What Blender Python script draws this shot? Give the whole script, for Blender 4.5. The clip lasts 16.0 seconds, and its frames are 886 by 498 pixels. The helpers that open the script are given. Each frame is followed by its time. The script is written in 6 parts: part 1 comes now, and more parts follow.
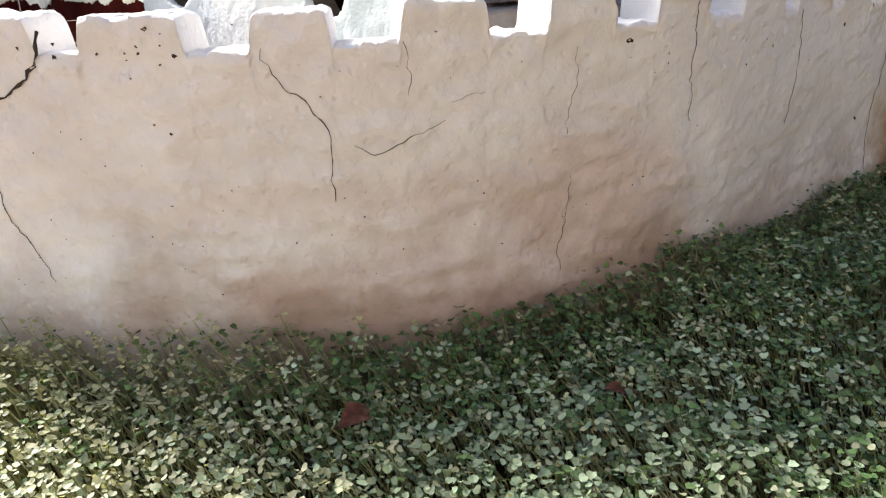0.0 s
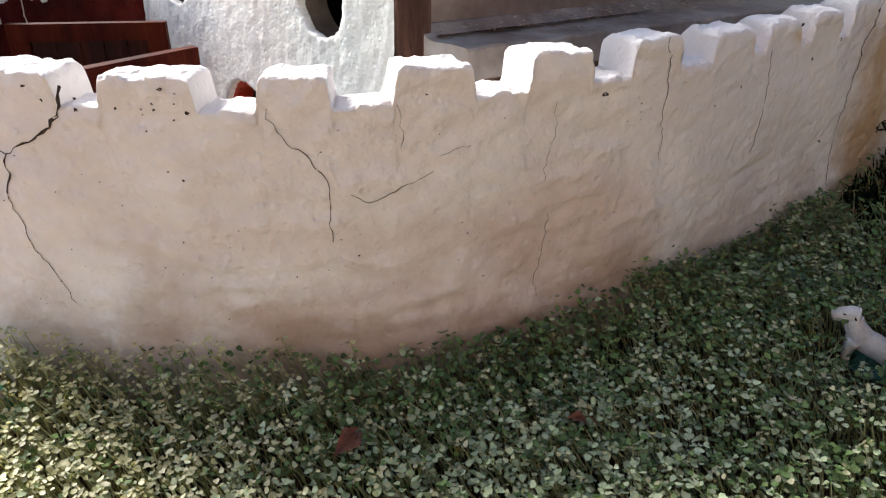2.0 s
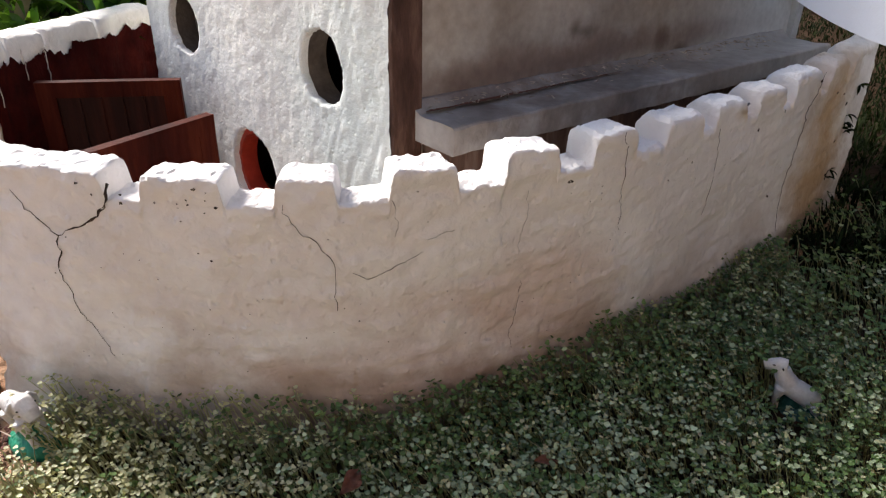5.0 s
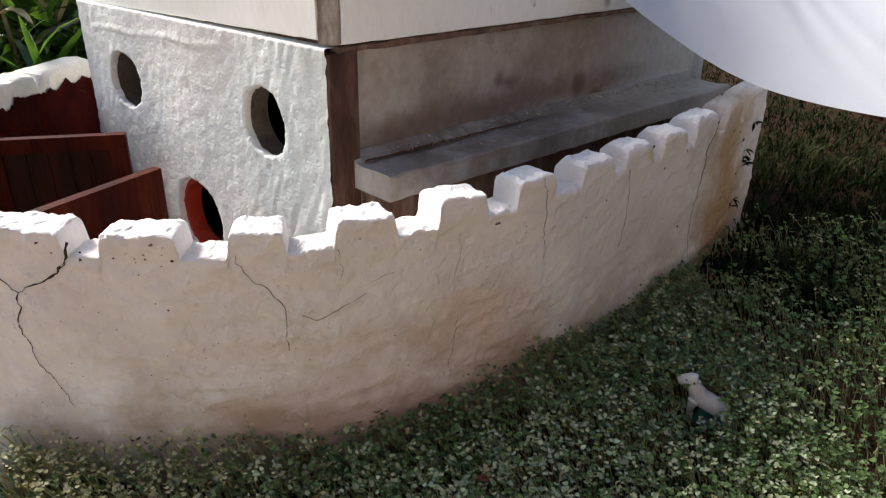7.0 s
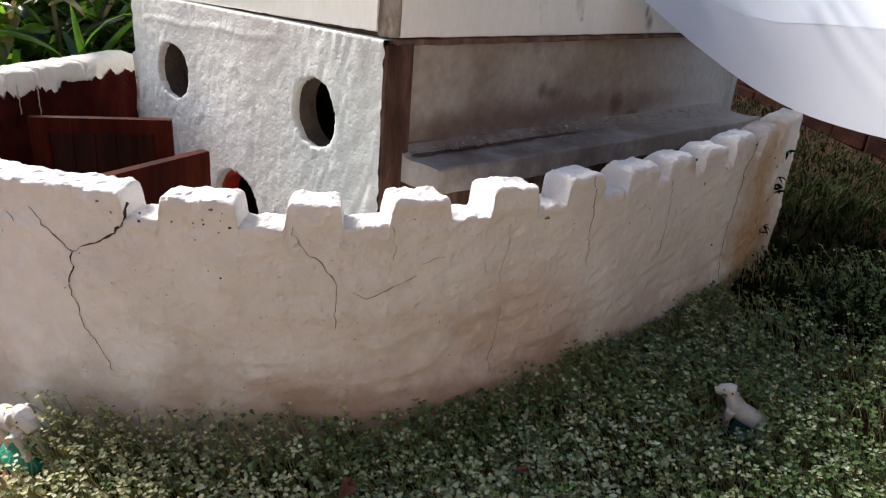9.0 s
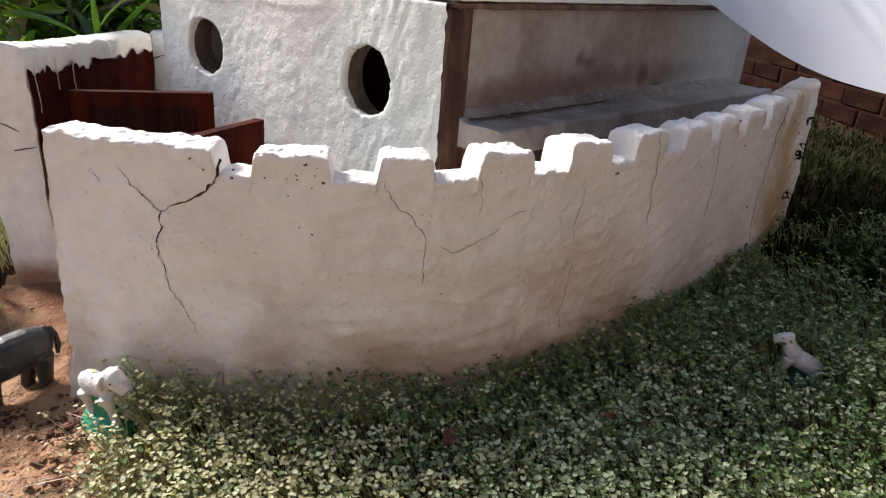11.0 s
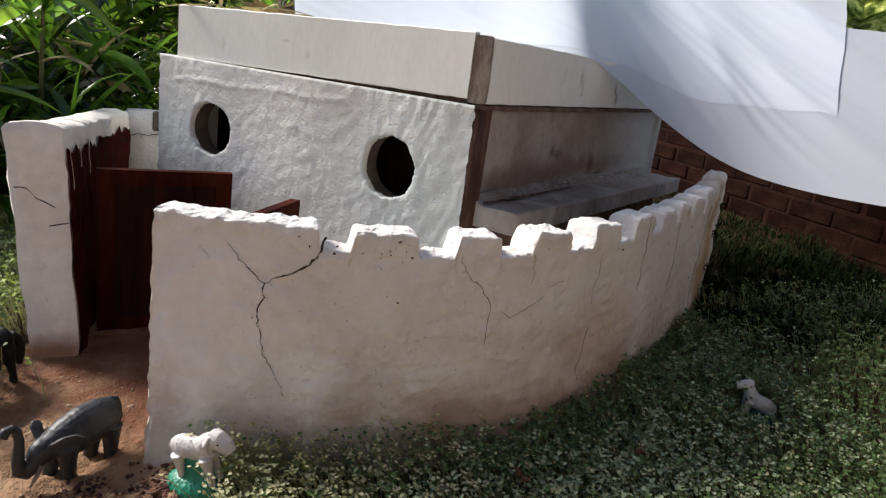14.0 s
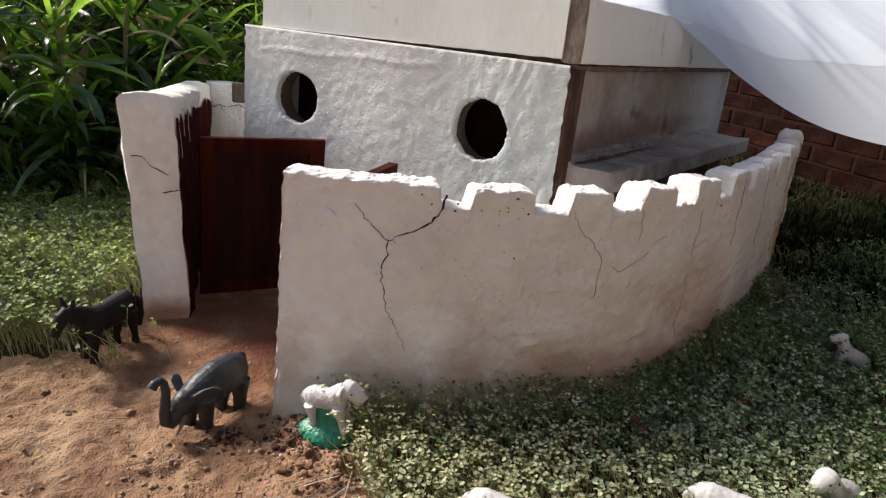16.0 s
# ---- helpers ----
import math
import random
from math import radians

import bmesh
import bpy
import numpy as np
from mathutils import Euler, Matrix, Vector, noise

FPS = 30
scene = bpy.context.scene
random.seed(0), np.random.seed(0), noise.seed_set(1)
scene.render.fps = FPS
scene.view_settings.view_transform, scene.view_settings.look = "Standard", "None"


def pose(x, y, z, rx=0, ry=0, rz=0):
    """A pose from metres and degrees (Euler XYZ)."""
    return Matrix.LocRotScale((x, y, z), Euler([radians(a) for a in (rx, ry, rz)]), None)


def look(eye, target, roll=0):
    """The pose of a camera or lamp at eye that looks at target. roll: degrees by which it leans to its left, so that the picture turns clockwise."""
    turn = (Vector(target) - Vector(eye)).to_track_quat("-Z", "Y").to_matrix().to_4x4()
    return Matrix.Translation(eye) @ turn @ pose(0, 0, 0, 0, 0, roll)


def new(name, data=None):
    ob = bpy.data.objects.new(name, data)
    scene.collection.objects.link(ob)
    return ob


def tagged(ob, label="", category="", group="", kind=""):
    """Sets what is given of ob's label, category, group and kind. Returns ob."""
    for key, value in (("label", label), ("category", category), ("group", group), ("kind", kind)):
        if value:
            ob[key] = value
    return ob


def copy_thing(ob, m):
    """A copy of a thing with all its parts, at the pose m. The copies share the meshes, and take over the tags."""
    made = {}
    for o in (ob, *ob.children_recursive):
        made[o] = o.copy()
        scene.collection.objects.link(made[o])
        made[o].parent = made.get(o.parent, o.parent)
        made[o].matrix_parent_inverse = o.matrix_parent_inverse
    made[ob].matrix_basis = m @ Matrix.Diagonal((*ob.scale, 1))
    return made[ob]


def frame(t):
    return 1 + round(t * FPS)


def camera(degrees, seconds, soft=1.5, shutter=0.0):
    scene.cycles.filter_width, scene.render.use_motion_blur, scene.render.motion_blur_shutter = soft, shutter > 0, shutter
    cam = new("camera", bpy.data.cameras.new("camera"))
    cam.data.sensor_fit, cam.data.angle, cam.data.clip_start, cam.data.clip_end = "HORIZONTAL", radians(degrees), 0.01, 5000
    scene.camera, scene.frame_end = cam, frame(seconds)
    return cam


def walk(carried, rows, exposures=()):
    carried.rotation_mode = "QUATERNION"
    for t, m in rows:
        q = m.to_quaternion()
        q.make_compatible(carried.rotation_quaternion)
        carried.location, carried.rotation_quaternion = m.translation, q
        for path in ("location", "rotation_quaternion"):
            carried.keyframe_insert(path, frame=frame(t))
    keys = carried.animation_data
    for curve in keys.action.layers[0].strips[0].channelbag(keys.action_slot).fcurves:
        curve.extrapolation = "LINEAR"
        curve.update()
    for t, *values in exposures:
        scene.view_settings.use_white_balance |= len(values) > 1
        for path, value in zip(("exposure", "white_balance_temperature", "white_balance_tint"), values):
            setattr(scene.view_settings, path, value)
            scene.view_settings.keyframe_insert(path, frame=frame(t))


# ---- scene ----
cam = camera(64.2, 16.0, 1.25)
PATH = [
    (0, (0.0, -0.008, 0.429), (-0.025, 1.841, -0.335), -1.2),
    (0.5, (-0.002, -0.012, 0.471), (-0.009, 1.819, -0.334), -0.5),
    (1, (0.004, -0.017, 0.495), (0.007, 1.793, -0.356), -0.3),
    (1.5, (0.003, -0.028, 0.532), (0.0, 1.786, -0.31), -0.1),
    (2, (0.003, -0.037, 0.549), (0.011, 1.748, -0.351), 0.5),
    (2.5, (0.004, -0.042, 0.581), (-0.001, 1.737, -0.333), 0.2),
    (3, (0.002, -0.049, 0.602), (-0.001, 1.711, -0.349), 0.4),
    (3.5, (0.005, -0.06, 0.626), (-0.004, 1.708, -0.309), -0.0),
    (4, (0.0, -0.072, 0.65), (0.044, 1.697, -0.281), 1.4),
    (4.2, (0.001, -0.081, 0.667), (0.036, 1.689, -0.264), 1.3),
    (6.3, (0.012, -0.148, 0.739), (0.076, 1.6, -0.231), 1.0),
    (6.5, (0.014, -0.156, 0.748), (0.108, 1.607, -0.192), 1.0),
    (7, (0.003, -0.184, 0.764), (0.205, 1.607, -0.102), 1.4),
    (7.5, (-0.025, -0.196, 0.748), (0.268, 1.597, -0.088), 3.7),
    (8, (-0.05, -0.197, 0.726), (0.22, 1.618, -0.071), 2.9),
    (8.5, (-0.063, -0.207, 0.707), (0.158, 1.614, -0.091), 3.7),
    (9, (-0.069, -0.212, 0.695), (0.133, 1.624, -0.071), 4.8),
    (9.2, (-0.076, -0.212, 0.689), (0.105, 1.625, -0.08), 4.2),
    (11.3, (-0.265, -0.243, 0.631), (0.049, 1.578, -0.133), 4.5),
    (11.5, (-0.286, -0.251, 0.632), (0.034, 1.578, -0.112), 4.4),
    (12, (-0.332, -0.258, 0.645), (-0.017, 1.58, -0.078), 3.9),
    (12.5, (-0.362, -0.258, 0.634), (-0.071, 1.58, -0.099), 5.4),
    (13, (-0.408, -0.265, 0.632), (-0.067, 1.585, -0.049), 6.5),
    (13.5, (-0.487, -0.298, 0.644), (-0.009, 1.558, 0.073), 6.5),
    (14, (-0.567, -0.314, 0.651), (0.108, 1.492, 0.12), 7.7),
    (14.5, (-0.632, -0.341, 0.658), (0.04, 1.472, 0.143), 6.7),
    (15, (-0.657, -0.351, 0.644), (-0.037, 1.466, 0.083), 7.0),
    (15.5, (-0.679, -0.338, 0.627), (-0.072, 1.471, 0.025), 6.5),
    (16, (-0.704, -0.31, 0.621), (-0.105, 1.497, 0.007), 6.1),
]
walk(cam, [(t, look(eye, target, roll)) for t, eye, target, roll in PATH],
     exposures=[(0, 1.57, 6450, 9), (0.5, 1.42, 6550, 11), (1.5, 1.27, 6650, 13), (3.5, 1.06, 6700, 14), (7, 0.78, 6700, 13), (8.5, 0.74, 6720, 13), (12, 0.76, 6750, 14), (12.5, 0.66, 6800, 14), (13, 0.64, 6750, 13), (13.5, 0.45, 6700, 12), (14, 0.22, 6650, 12), (14.5, 0.08, 6650, 12), (15, 0.12, 6700, 13), (16, 0.33, 6850, 14)])

import functools

# ---- world, sun, exposure ----
world = bpy.data.worlds.new("sky")
scene.world = world
world.use_nodes = True
_wn = world.node_tree.nodes
_sky = _wn.new("ShaderNodeTexSky")
_sky.sky_type = "NISHITA"
_sky.sun_disc = False
TO_SUN = Vector((-0.54, 0.47, 0.54)).normalized()
_sky.sun_elevation = math.asin(TO_SUN.z)
_sky.sun_rotation = math.atan2(TO_SUN.x, TO_SUN.y)
world.node_tree.links.new(_sky.outputs[0], _wn["Background"].inputs[0])
_wn["Background"].inputs[1].default_value = 0.12
sun = new("sun", bpy.data.lights.new("sun", "SUN"))
sun.data.energy = 5.4
sun.data.angle = radians(18)
sun.data.color = (1.0, 0.97, 0.92)
sun.matrix_world = look(TO_SUN * 6, (0, 0, 0))


# ---- materials ----
def material(name, stops, scale=8.0, rough=0.8, bump=0.3, bscale=60.0, metallic=0.0, detail=6.0, stain=None,
             stain_scale=3.0, stain_at=(0.5, 0.7), stretch=(1, 1, 1), island=0.0, per_object=0.0, dist=0.004, translucent=None,
             rough_var=0.1, coarse=0.5, spots=(), fine=0.0, pits=0.0, nodules=0.0, grain=(0.86, 1.1), sheer=0.0, gloss=0.5):
    """A surface with two scales of colour noise, optional stains, bump at two scales."""
    m = bpy.data.materials.new(name)
    m.use_nodes = True
    nt = m.node_tree
    n, l = nt.nodes, nt.links
    b = n["Principled BSDF"]
    co = n.new("ShaderNodeTexCoord")
    mp = n.new("ShaderNodeMapping")
    mp.inputs["Scale"].default_value = stretch
    l.new(co.outputs["Object"], mp.inputs["Vector"])
    n1 = n.new("ShaderNodeTexNoise")
    n1.inputs["Scale"].default_value, n1.inputs["Detail"].default_value = scale, detail
    n1.inputs["Roughness"].default_value = 0.62
    l.new(mp.outputs[0], n1.inputs["Vector"])
    ramp = n.new("ShaderNodeValToRGB")
    els = ramp.color_ramp.elements
    while len(els) < len(stops):
        els.new(0.5)
    for e, (p, c) in zip(els, stops):
        e.position, e.color = p, (*c, 1)
    l.new(n1.outputs["Fac"], ramp.inputs[0])
    colour = ramp.outputs[0]
    n2 = n.new("ShaderNodeTexNoise")
    n2.inputs["Scale"].default_value, n2.inputs["Detail"].default_value = bscale, 5
    l.new(mp.outputs[0], n2.inputs["Vector"])

    def mixed(kind, fac, a, c):
        x = n.new("ShaderNodeMix")
        x.data_type, x.blend_type = "RGBA", kind
        if isinstance(fac, float):
            x.inputs[0].default_value = fac
        else:
            l.new(fac, x.inputs[0])
        l.new(a, x.inputs[6])
        if isinstance(c, tuple):
            x.inputs[7].default_value = (*c, 1)
        else:
            l.new(c, x.inputs[7])
        return x.outputs[2]

    if stain:
        n3 = n.new("ShaderNodeTexNoise")
        n3.inputs["Scale"].default_value, n3.inputs["Detail"].default_value = stain_scale, 7
        n3.inputs["Roughness"].default_value = 0.65
        l.new(mp.outputs[0], n3.inputs["Vector"])
        mr = n.new("ShaderNodeMapRange")
        mr.inputs["From Min"].default_value, mr.inputs["From Max"].default_value = stain_at
        mr.inputs["To Max"].default_value = 0.85
        l.new(n3.outputs["Fac"], mr.inputs["Value"])
        colour = mixed("MIX", mr.outputs[0], colour, stain)
    for place, radius, paint, most in spots:
        vs = n.new("ShaderNodeVectorMath")
        vs.operation = "SUBTRACT"
        l.new(co.outputs["Object"], vs.inputs[0])
        vs.inputs[1].default_value = place
        vd = n.new("ShaderNodeVectorMath")
        vd.operation = "DIVIDE"
        l.new(vs.outputs[0], vd.inputs[0])
        vd.inputs[1].default_value = radius
        vl = n.new("ShaderNodeVectorMath")
        vl.operation = "LENGTH"
        l.new(vd.outputs[0], vl.inputs[0])
        wob = n.new("ShaderNodeMath")
        wob.operation = "MULTIPLY_ADD"
        wob.inputs[1].default_value = 1.5
        l.new(n1.outputs["Fac"], wob.inputs[0])
        l.new(vl.outputs["Value"], wob.inputs[2])
        mr = n.new("ShaderNodeMapRange")
        mr.interpolation_type = "SMOOTHSTEP"
        mr.inputs["From Min"].default_value, mr.inputs["From Max"].default_value = 1.75, 0.85
        mr.inputs["To Max"].default_value = most
        l.new(wob.outputs[0], mr.inputs["Value"])
        colour = mixed("MIX", mr.outputs[0], colour, paint)
    gr = n.new("ShaderNodeMapRange")
    gr.inputs["From Min"].default_value, gr.inputs["From Max"].default_value = 0.25, 0.75
    gr.inputs["To Min"].default_value, gr.inputs["To Max"].default_value = grain
    l.new(n2.outputs["Fac"], gr.inputs["Value"])
    colour = mixed("MULTIPLY", 1.0, colour, gr.outputs[0])
    if island or per_object:
        if island:
            src = n.new("ShaderNodeNewGeometry").outputs["Random Per Island"]
        else:
            src = n.new("ShaderNodeObjectInfo").outputs["Random"]
        hs = n.new("ShaderNodeHueSaturation")
        for key, lo, hi in (("Value", 1 - (island or per_object), 1 + (island or per_object)), ("Hue", 0.49, 0.512)):
            r = n.new("ShaderNodeMapRange")
            r.inputs["To Min"].default_value, r.inputs["To Max"].default_value = lo, hi
            if key == "Hue":
                w = n.new("ShaderNodeTexWhiteNoise")
                w.noise_dimensions = "1D"
                l.new(src, w.inputs["W"])
                l.new(w.outputs["Value"], r.inputs["Value"])
            else:
                l.new(src, r.inputs["Value"])
            l.new(r.outputs[0], hs.inputs[key])
        l.new(colour, hs.inputs["Color"])
        colour = hs.outputs[0]
    l.new(colour, b.inputs["Base Color"])
    rr = n.new("ShaderNodeMapRange")
    rr.inputs["To Min"].default_value, rr.inputs["To Max"].default_value = max(0.03, rough - rough_var), min(1, rough + rough_var)
    l.new(n1.outputs["Fac"], rr.inputs["Value"])
    l.new(rr.outputs[0], b.inputs["Roughness"])
    b.inputs["Metallic"].default_value = metallic
    b.inputs["Specular IOR Level"].default_value = gloss
    if bump:
        mx = n.new("ShaderNodeMath")
        mx.operation = "MULTIPLY_ADD"
        mx.inputs[1].default_value = coarse
        l.new(n1.outputs["Fac"], mx.inputs[0])
        l.new(n2.outputs["Fac"], mx.inputs[2])
        height = mx.outputs[0]
        if fine:
            n4 = n.new("ShaderNodeTexNoise")
            n4.inputs["Scale"].default_value, n4.inputs["Detail"].default_value = bscale * 3.7, 4
            l.new(mp.outputs[0], n4.inputs["Vector"])
            ad = n.new("ShaderNodeMath")
            ad.operation = "MULTIPLY_ADD"
            ad.inputs[1].default_value = fine
            l.new(n4.outputs["Fac"], ad.inputs[0])
            l.new(height, ad.inputs[2])
            height = ad.outputs[0]
        if pits:
            vo = n.new("ShaderNodeTexVoronoi")
            vo.inputs["Scale"].default_value = bscale * 1.3
            l.new(mp.outputs[0], vo.inputs["Vector"])
            pr = n.new("ShaderNodeMapRange")
            pr.inputs["From Max"].default_value = 0.28
            pr.inputs["To Min"].default_value, pr.inputs["To Max"].default_value = -pits, 0.0
            l.new(vo.outputs["Distance"], pr.inputs["Value"])
            ad = n.new("ShaderNodeMath")
            l.new(height, ad.inputs[0])
            l.new(pr.outputs[0], ad.inputs[1])
            height = ad.outputs[0]
        if nodules:
            vo = n.new("ShaderNodeTexVoronoi")
            vo.inputs["Scale"].default_value = bscale * 0.9
            l.new(mp.outputs[0], vo.inputs["Vector"])
            pr = n.new("ShaderNodeMapRange")
            pr.interpolation_type = "SMOOTHSTEP"
            pr.inputs["From Min"].default_value, pr.inputs["From Max"].default_value = 0.26, 0.06
            l.new(vo.outputs["Distance"], pr.inputs["Value"])
            gate = n.new("ShaderNodeMapRange")
            gate.inputs["From Min"].default_value, gate.inputs["From Max"].default_value = 0.72, 0.95
            gate.inputs["To Max"].default_value = nodules
            sep = n.new("ShaderNodeSeparateColor")
            l.new(vo.outputs["Color"], sep.inputs[0])
            l.new(sep.outputs[0], gate.inputs["Value"])
            ad = n.new("ShaderNodeMath")
            ad.operation = "MULTIPLY_ADD"
            l.new(pr.outputs[0], ad.inputs[0])
            l.new(gate.outputs[0], ad.inputs[1])
            l.new(height, ad.inputs[2])
            height = ad.outputs[0]
        bp = n.new("ShaderNodeBump")
        bp.inputs["Strength"].default_value, bp.inputs["Distance"].default_value = bump, dist
        l.new(height, bp.inputs["Height"])
        l.new(bp.outputs[0], b.inputs["Normal"])
    if translucent:
        tr = n.new("ShaderNodeBsdfTranslucent")
        l.new(mixed("MULTIPLY", 1.0, colour, translucent[1]), tr.inputs["Color"])
        ms = n.new("ShaderNodeMixShader")
        ms.inputs[0].default_value = translucent[0]
        l.new(b.outputs[0], ms.inputs[1])
        l.new(tr.outputs[0], ms.inputs[2])
        last = ms.outputs[0]
        if sheer:
            tp = n.new("ShaderNodeBsdfTransparent")
            mt = n.new("ShaderNodeMixShader")
            mt.inputs[0].default_value = sheer
            l.new(last, mt.inputs[1])
            l.new(tp.outputs[0], mt.inputs[2])
            last = mt.outputs[0]
        l.new(last, n["Material Output"].inputs[0])
    return m


RUST = (0.50, 0.27, 0.16)
GRIME = (0.40, 0.31, 0.25)
WALL_PLASTER = material("wall_limewash", [(0.3, (0.69, 0.65, 0.62)), (0.5, (0.765, 0.735, 0.71)), (0.7, (0.83, 0.805, 0.785))], 7, 0.95, 0.6, 48, nodules=0.35,
                        stain=(0.645, 0.55, 0.495), stain_scale=3.2, stain_at=(0.55, 0.86), dist=0.006, coarse=0.7, fine=0.3, pits=0.35, grain=(0.95, 1.03), gloss=0.25,
                        spots=[((0.17, 0.76, 0.175), (0.22, 0.20, 0.11), RUST, 0.34), ((0.03, 0.69, 0.115), (0.36, 0.22, 0.09), RUST, 0.34), ((0.42, 0.93, 0.27), (0.34, 0.30, 0.55), (0.69, 0.665, 0.66), 0.7), ((0.0, 0.68, 0.20), (0.5, 0.3, 0.05), (0.62, 0.48, 0.40), 0.35),
                               ((-0.095, 0.655, 0.085), (0.006, 0.05, 0.045), (0.50, 0.36, 0.20), 0.55), ((-0.20, 0.655, 0.11), (0.10, 0.1, 0.03), RUST, 0.35),
                               ((0.80, 1.25, 0.10), (0.20, 0.20, 0.50), (0.46, 0.30, 0.15), 0.9), ((0.86, 1.30, 0.02), (0.20, 0.20, 0.30), (0.42, 0.27, 0.14), 0.7), ((0.80, 1.25, 0.02), (0.30, 0.30, 0.12), (0.38, 0.24, 0.13), 0.6), ((0.06, 0.70, 0.050), (0.55, 0.36, 0.085), (0.32, 0.17, 0.11), 0.85),
                               ((0.0, 0.8, 0.0), (2.5, 2.5, 0.19), GRIME, 0.8), ((-0.79, 1.10, -0.01), (0.12, 0.12, 0.045), (0.30, 0.14, 0.08), 0.9),
                               ((0.52, 1.0, 0.372), (0.05, 0.05, 0.022), (0.55, 0.40, 0.24), 0.6)])
# The two spots paint the light's falloff: left part paler, corner part darker.
HOUSE_PLASTER = material("house_limewash", [(0.3, (0.68, 0.67, 0.64)), (0.55, (0.75, 0.74, 0.71)), (0.75, (0.80, 0.79, 0.765))], 9, 0.95, 0.5, 55, nodules=0.15,
                         stain=(0.62, 0.615, 0.59), stain_scale=4, stain_at=(0.60, 0.88), stretch=(1, 1, 1), dist=0.005, fine=0.4, pits=0.35, grain=(0.93, 1.04), gloss=0.2,
                         spots=[((-0.50, 1.45, 0.42), (0.62, 0.65, 0.62), (0.86, 0.84, 0.80), 0.85), ((-0.12, 1.05, 0.22), (0.26, 0.27, 0.62), (0.55, 0.60, 0.585), 0.85)])
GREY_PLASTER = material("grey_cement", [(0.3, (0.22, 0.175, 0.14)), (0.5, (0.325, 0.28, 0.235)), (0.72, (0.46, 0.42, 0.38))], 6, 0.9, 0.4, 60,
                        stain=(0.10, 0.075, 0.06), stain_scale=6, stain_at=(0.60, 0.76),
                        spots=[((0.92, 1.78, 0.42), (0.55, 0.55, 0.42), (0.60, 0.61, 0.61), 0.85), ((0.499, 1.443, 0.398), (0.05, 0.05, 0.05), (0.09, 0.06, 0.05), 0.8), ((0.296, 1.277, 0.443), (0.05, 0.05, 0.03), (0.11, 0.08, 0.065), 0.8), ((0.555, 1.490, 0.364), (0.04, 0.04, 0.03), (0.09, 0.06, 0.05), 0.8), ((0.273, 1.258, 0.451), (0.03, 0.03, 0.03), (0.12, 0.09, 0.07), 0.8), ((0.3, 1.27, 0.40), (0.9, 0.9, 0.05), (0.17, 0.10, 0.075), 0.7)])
LEDGE = material("ledge_cement", [(0.3, (0.16, 0.13, 0.11)), (0.5, (0.27, 0.235, 0.21)), (0.7, (0.43, 0.40, 0.38))], 9, 0.9, 0.6, 50,
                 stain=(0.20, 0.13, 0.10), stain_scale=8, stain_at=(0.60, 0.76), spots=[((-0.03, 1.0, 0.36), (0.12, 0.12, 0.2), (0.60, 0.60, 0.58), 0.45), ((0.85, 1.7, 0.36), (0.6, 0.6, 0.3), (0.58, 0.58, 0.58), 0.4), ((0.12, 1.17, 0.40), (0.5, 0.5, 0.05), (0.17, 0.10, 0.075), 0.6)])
BOARD = material("painted_board", [(0.3, (0.79, 0.78, 0.72)), (0.55, (0.86, 0.85, 0.80)), (0.75, (0.89, 0.88, 0.84))], 7, 0.6, 0.25, 120,
                 stain=(0.42, 0.38, 0.33), stain_scale=13, stain_at=(0.63, 0.75), stretch=(1, 1, 0.35), dist=0.0015, grain=(0.95, 1.03),
                 spots=[((0.549, 1.453, 0.589), (0.022, 0.022, 0.030), (0.20, 0.18, 0.16), 0.8), ((0.535, 1.442, 0.612), (0.012, 0.012, 0.022), (0.20, 0.18, 0.16), 0.8),
                        ((0.342, 1.283, 0.595), (0.009, 0.009, 0.007), (0.35, 0.32, 0.29), 0.6), ((-0.387, 1.311, 0.632), (0.016, 0.016, 0.005), (0.45, 0.43, 0.40), 0.5),
                        ((-0.344, 1.265, 0.608), (0.008, 0.008, 0.012), (0.45, 0.43, 0.40), 0.5), ((-0.431, 1.357, 0.576), (0.007, 0.007, 0.008), (0.45, 0.43, 0.40), 0.5)])
CHIPPED = material("chipped_edge", [(0.3, (0.034, 0.017, 0.012)), (0.50, (0.070, 0.036, 0.026)), (0.64, (0.12, 0.07, 0.052)), (0.78, (0.30, 0.25, 0.21))], 26, 0.9, 0.9, 150, stretch=(1, 1, 0.3), gloss=0.15)
WORN_POST = material("worn_corner_wood", [(0.3, (0.10, 0.072, 0.058)), (0.48, (0.20, 0.16, 0.135)), (0.60, (0.36, 0.32, 0.28)), (0.75, (0.60, 0.57, 0.52))], 30, 0.9, 0.9, 150, stretch=(1, 1, 0.3), gloss=0.15)
BARE_WOOD = material("weathered_wood", [(0.3, (0.06, 0.03, 0.022)), (0.5, (0.14, 0.075, 0.05)), (0.7, (0.25, 0.17, 0.13))], 30, 0.85, 0.7, 140,
                     stretch=(1, 1, 0.2))
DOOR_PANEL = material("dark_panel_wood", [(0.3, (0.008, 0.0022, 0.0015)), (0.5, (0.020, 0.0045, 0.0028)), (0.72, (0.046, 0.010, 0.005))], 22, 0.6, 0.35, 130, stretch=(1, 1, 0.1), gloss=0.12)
DOOR_WOOD = material("varnished_wood", [(0.3, (0.018, 0.0026, 0.0016)), (0.5, (0.040, 0.006, 0.0032)), (0.72, (0.090, 0.018, 0.008))], 22, 0.6, 0.35, 130,
                     stretch=(1, 1, 0.12), stain=(0.02, 0.007, 0.005), stain_scale=5, stain_at=(0.55, 0.8), gloss=0.05)
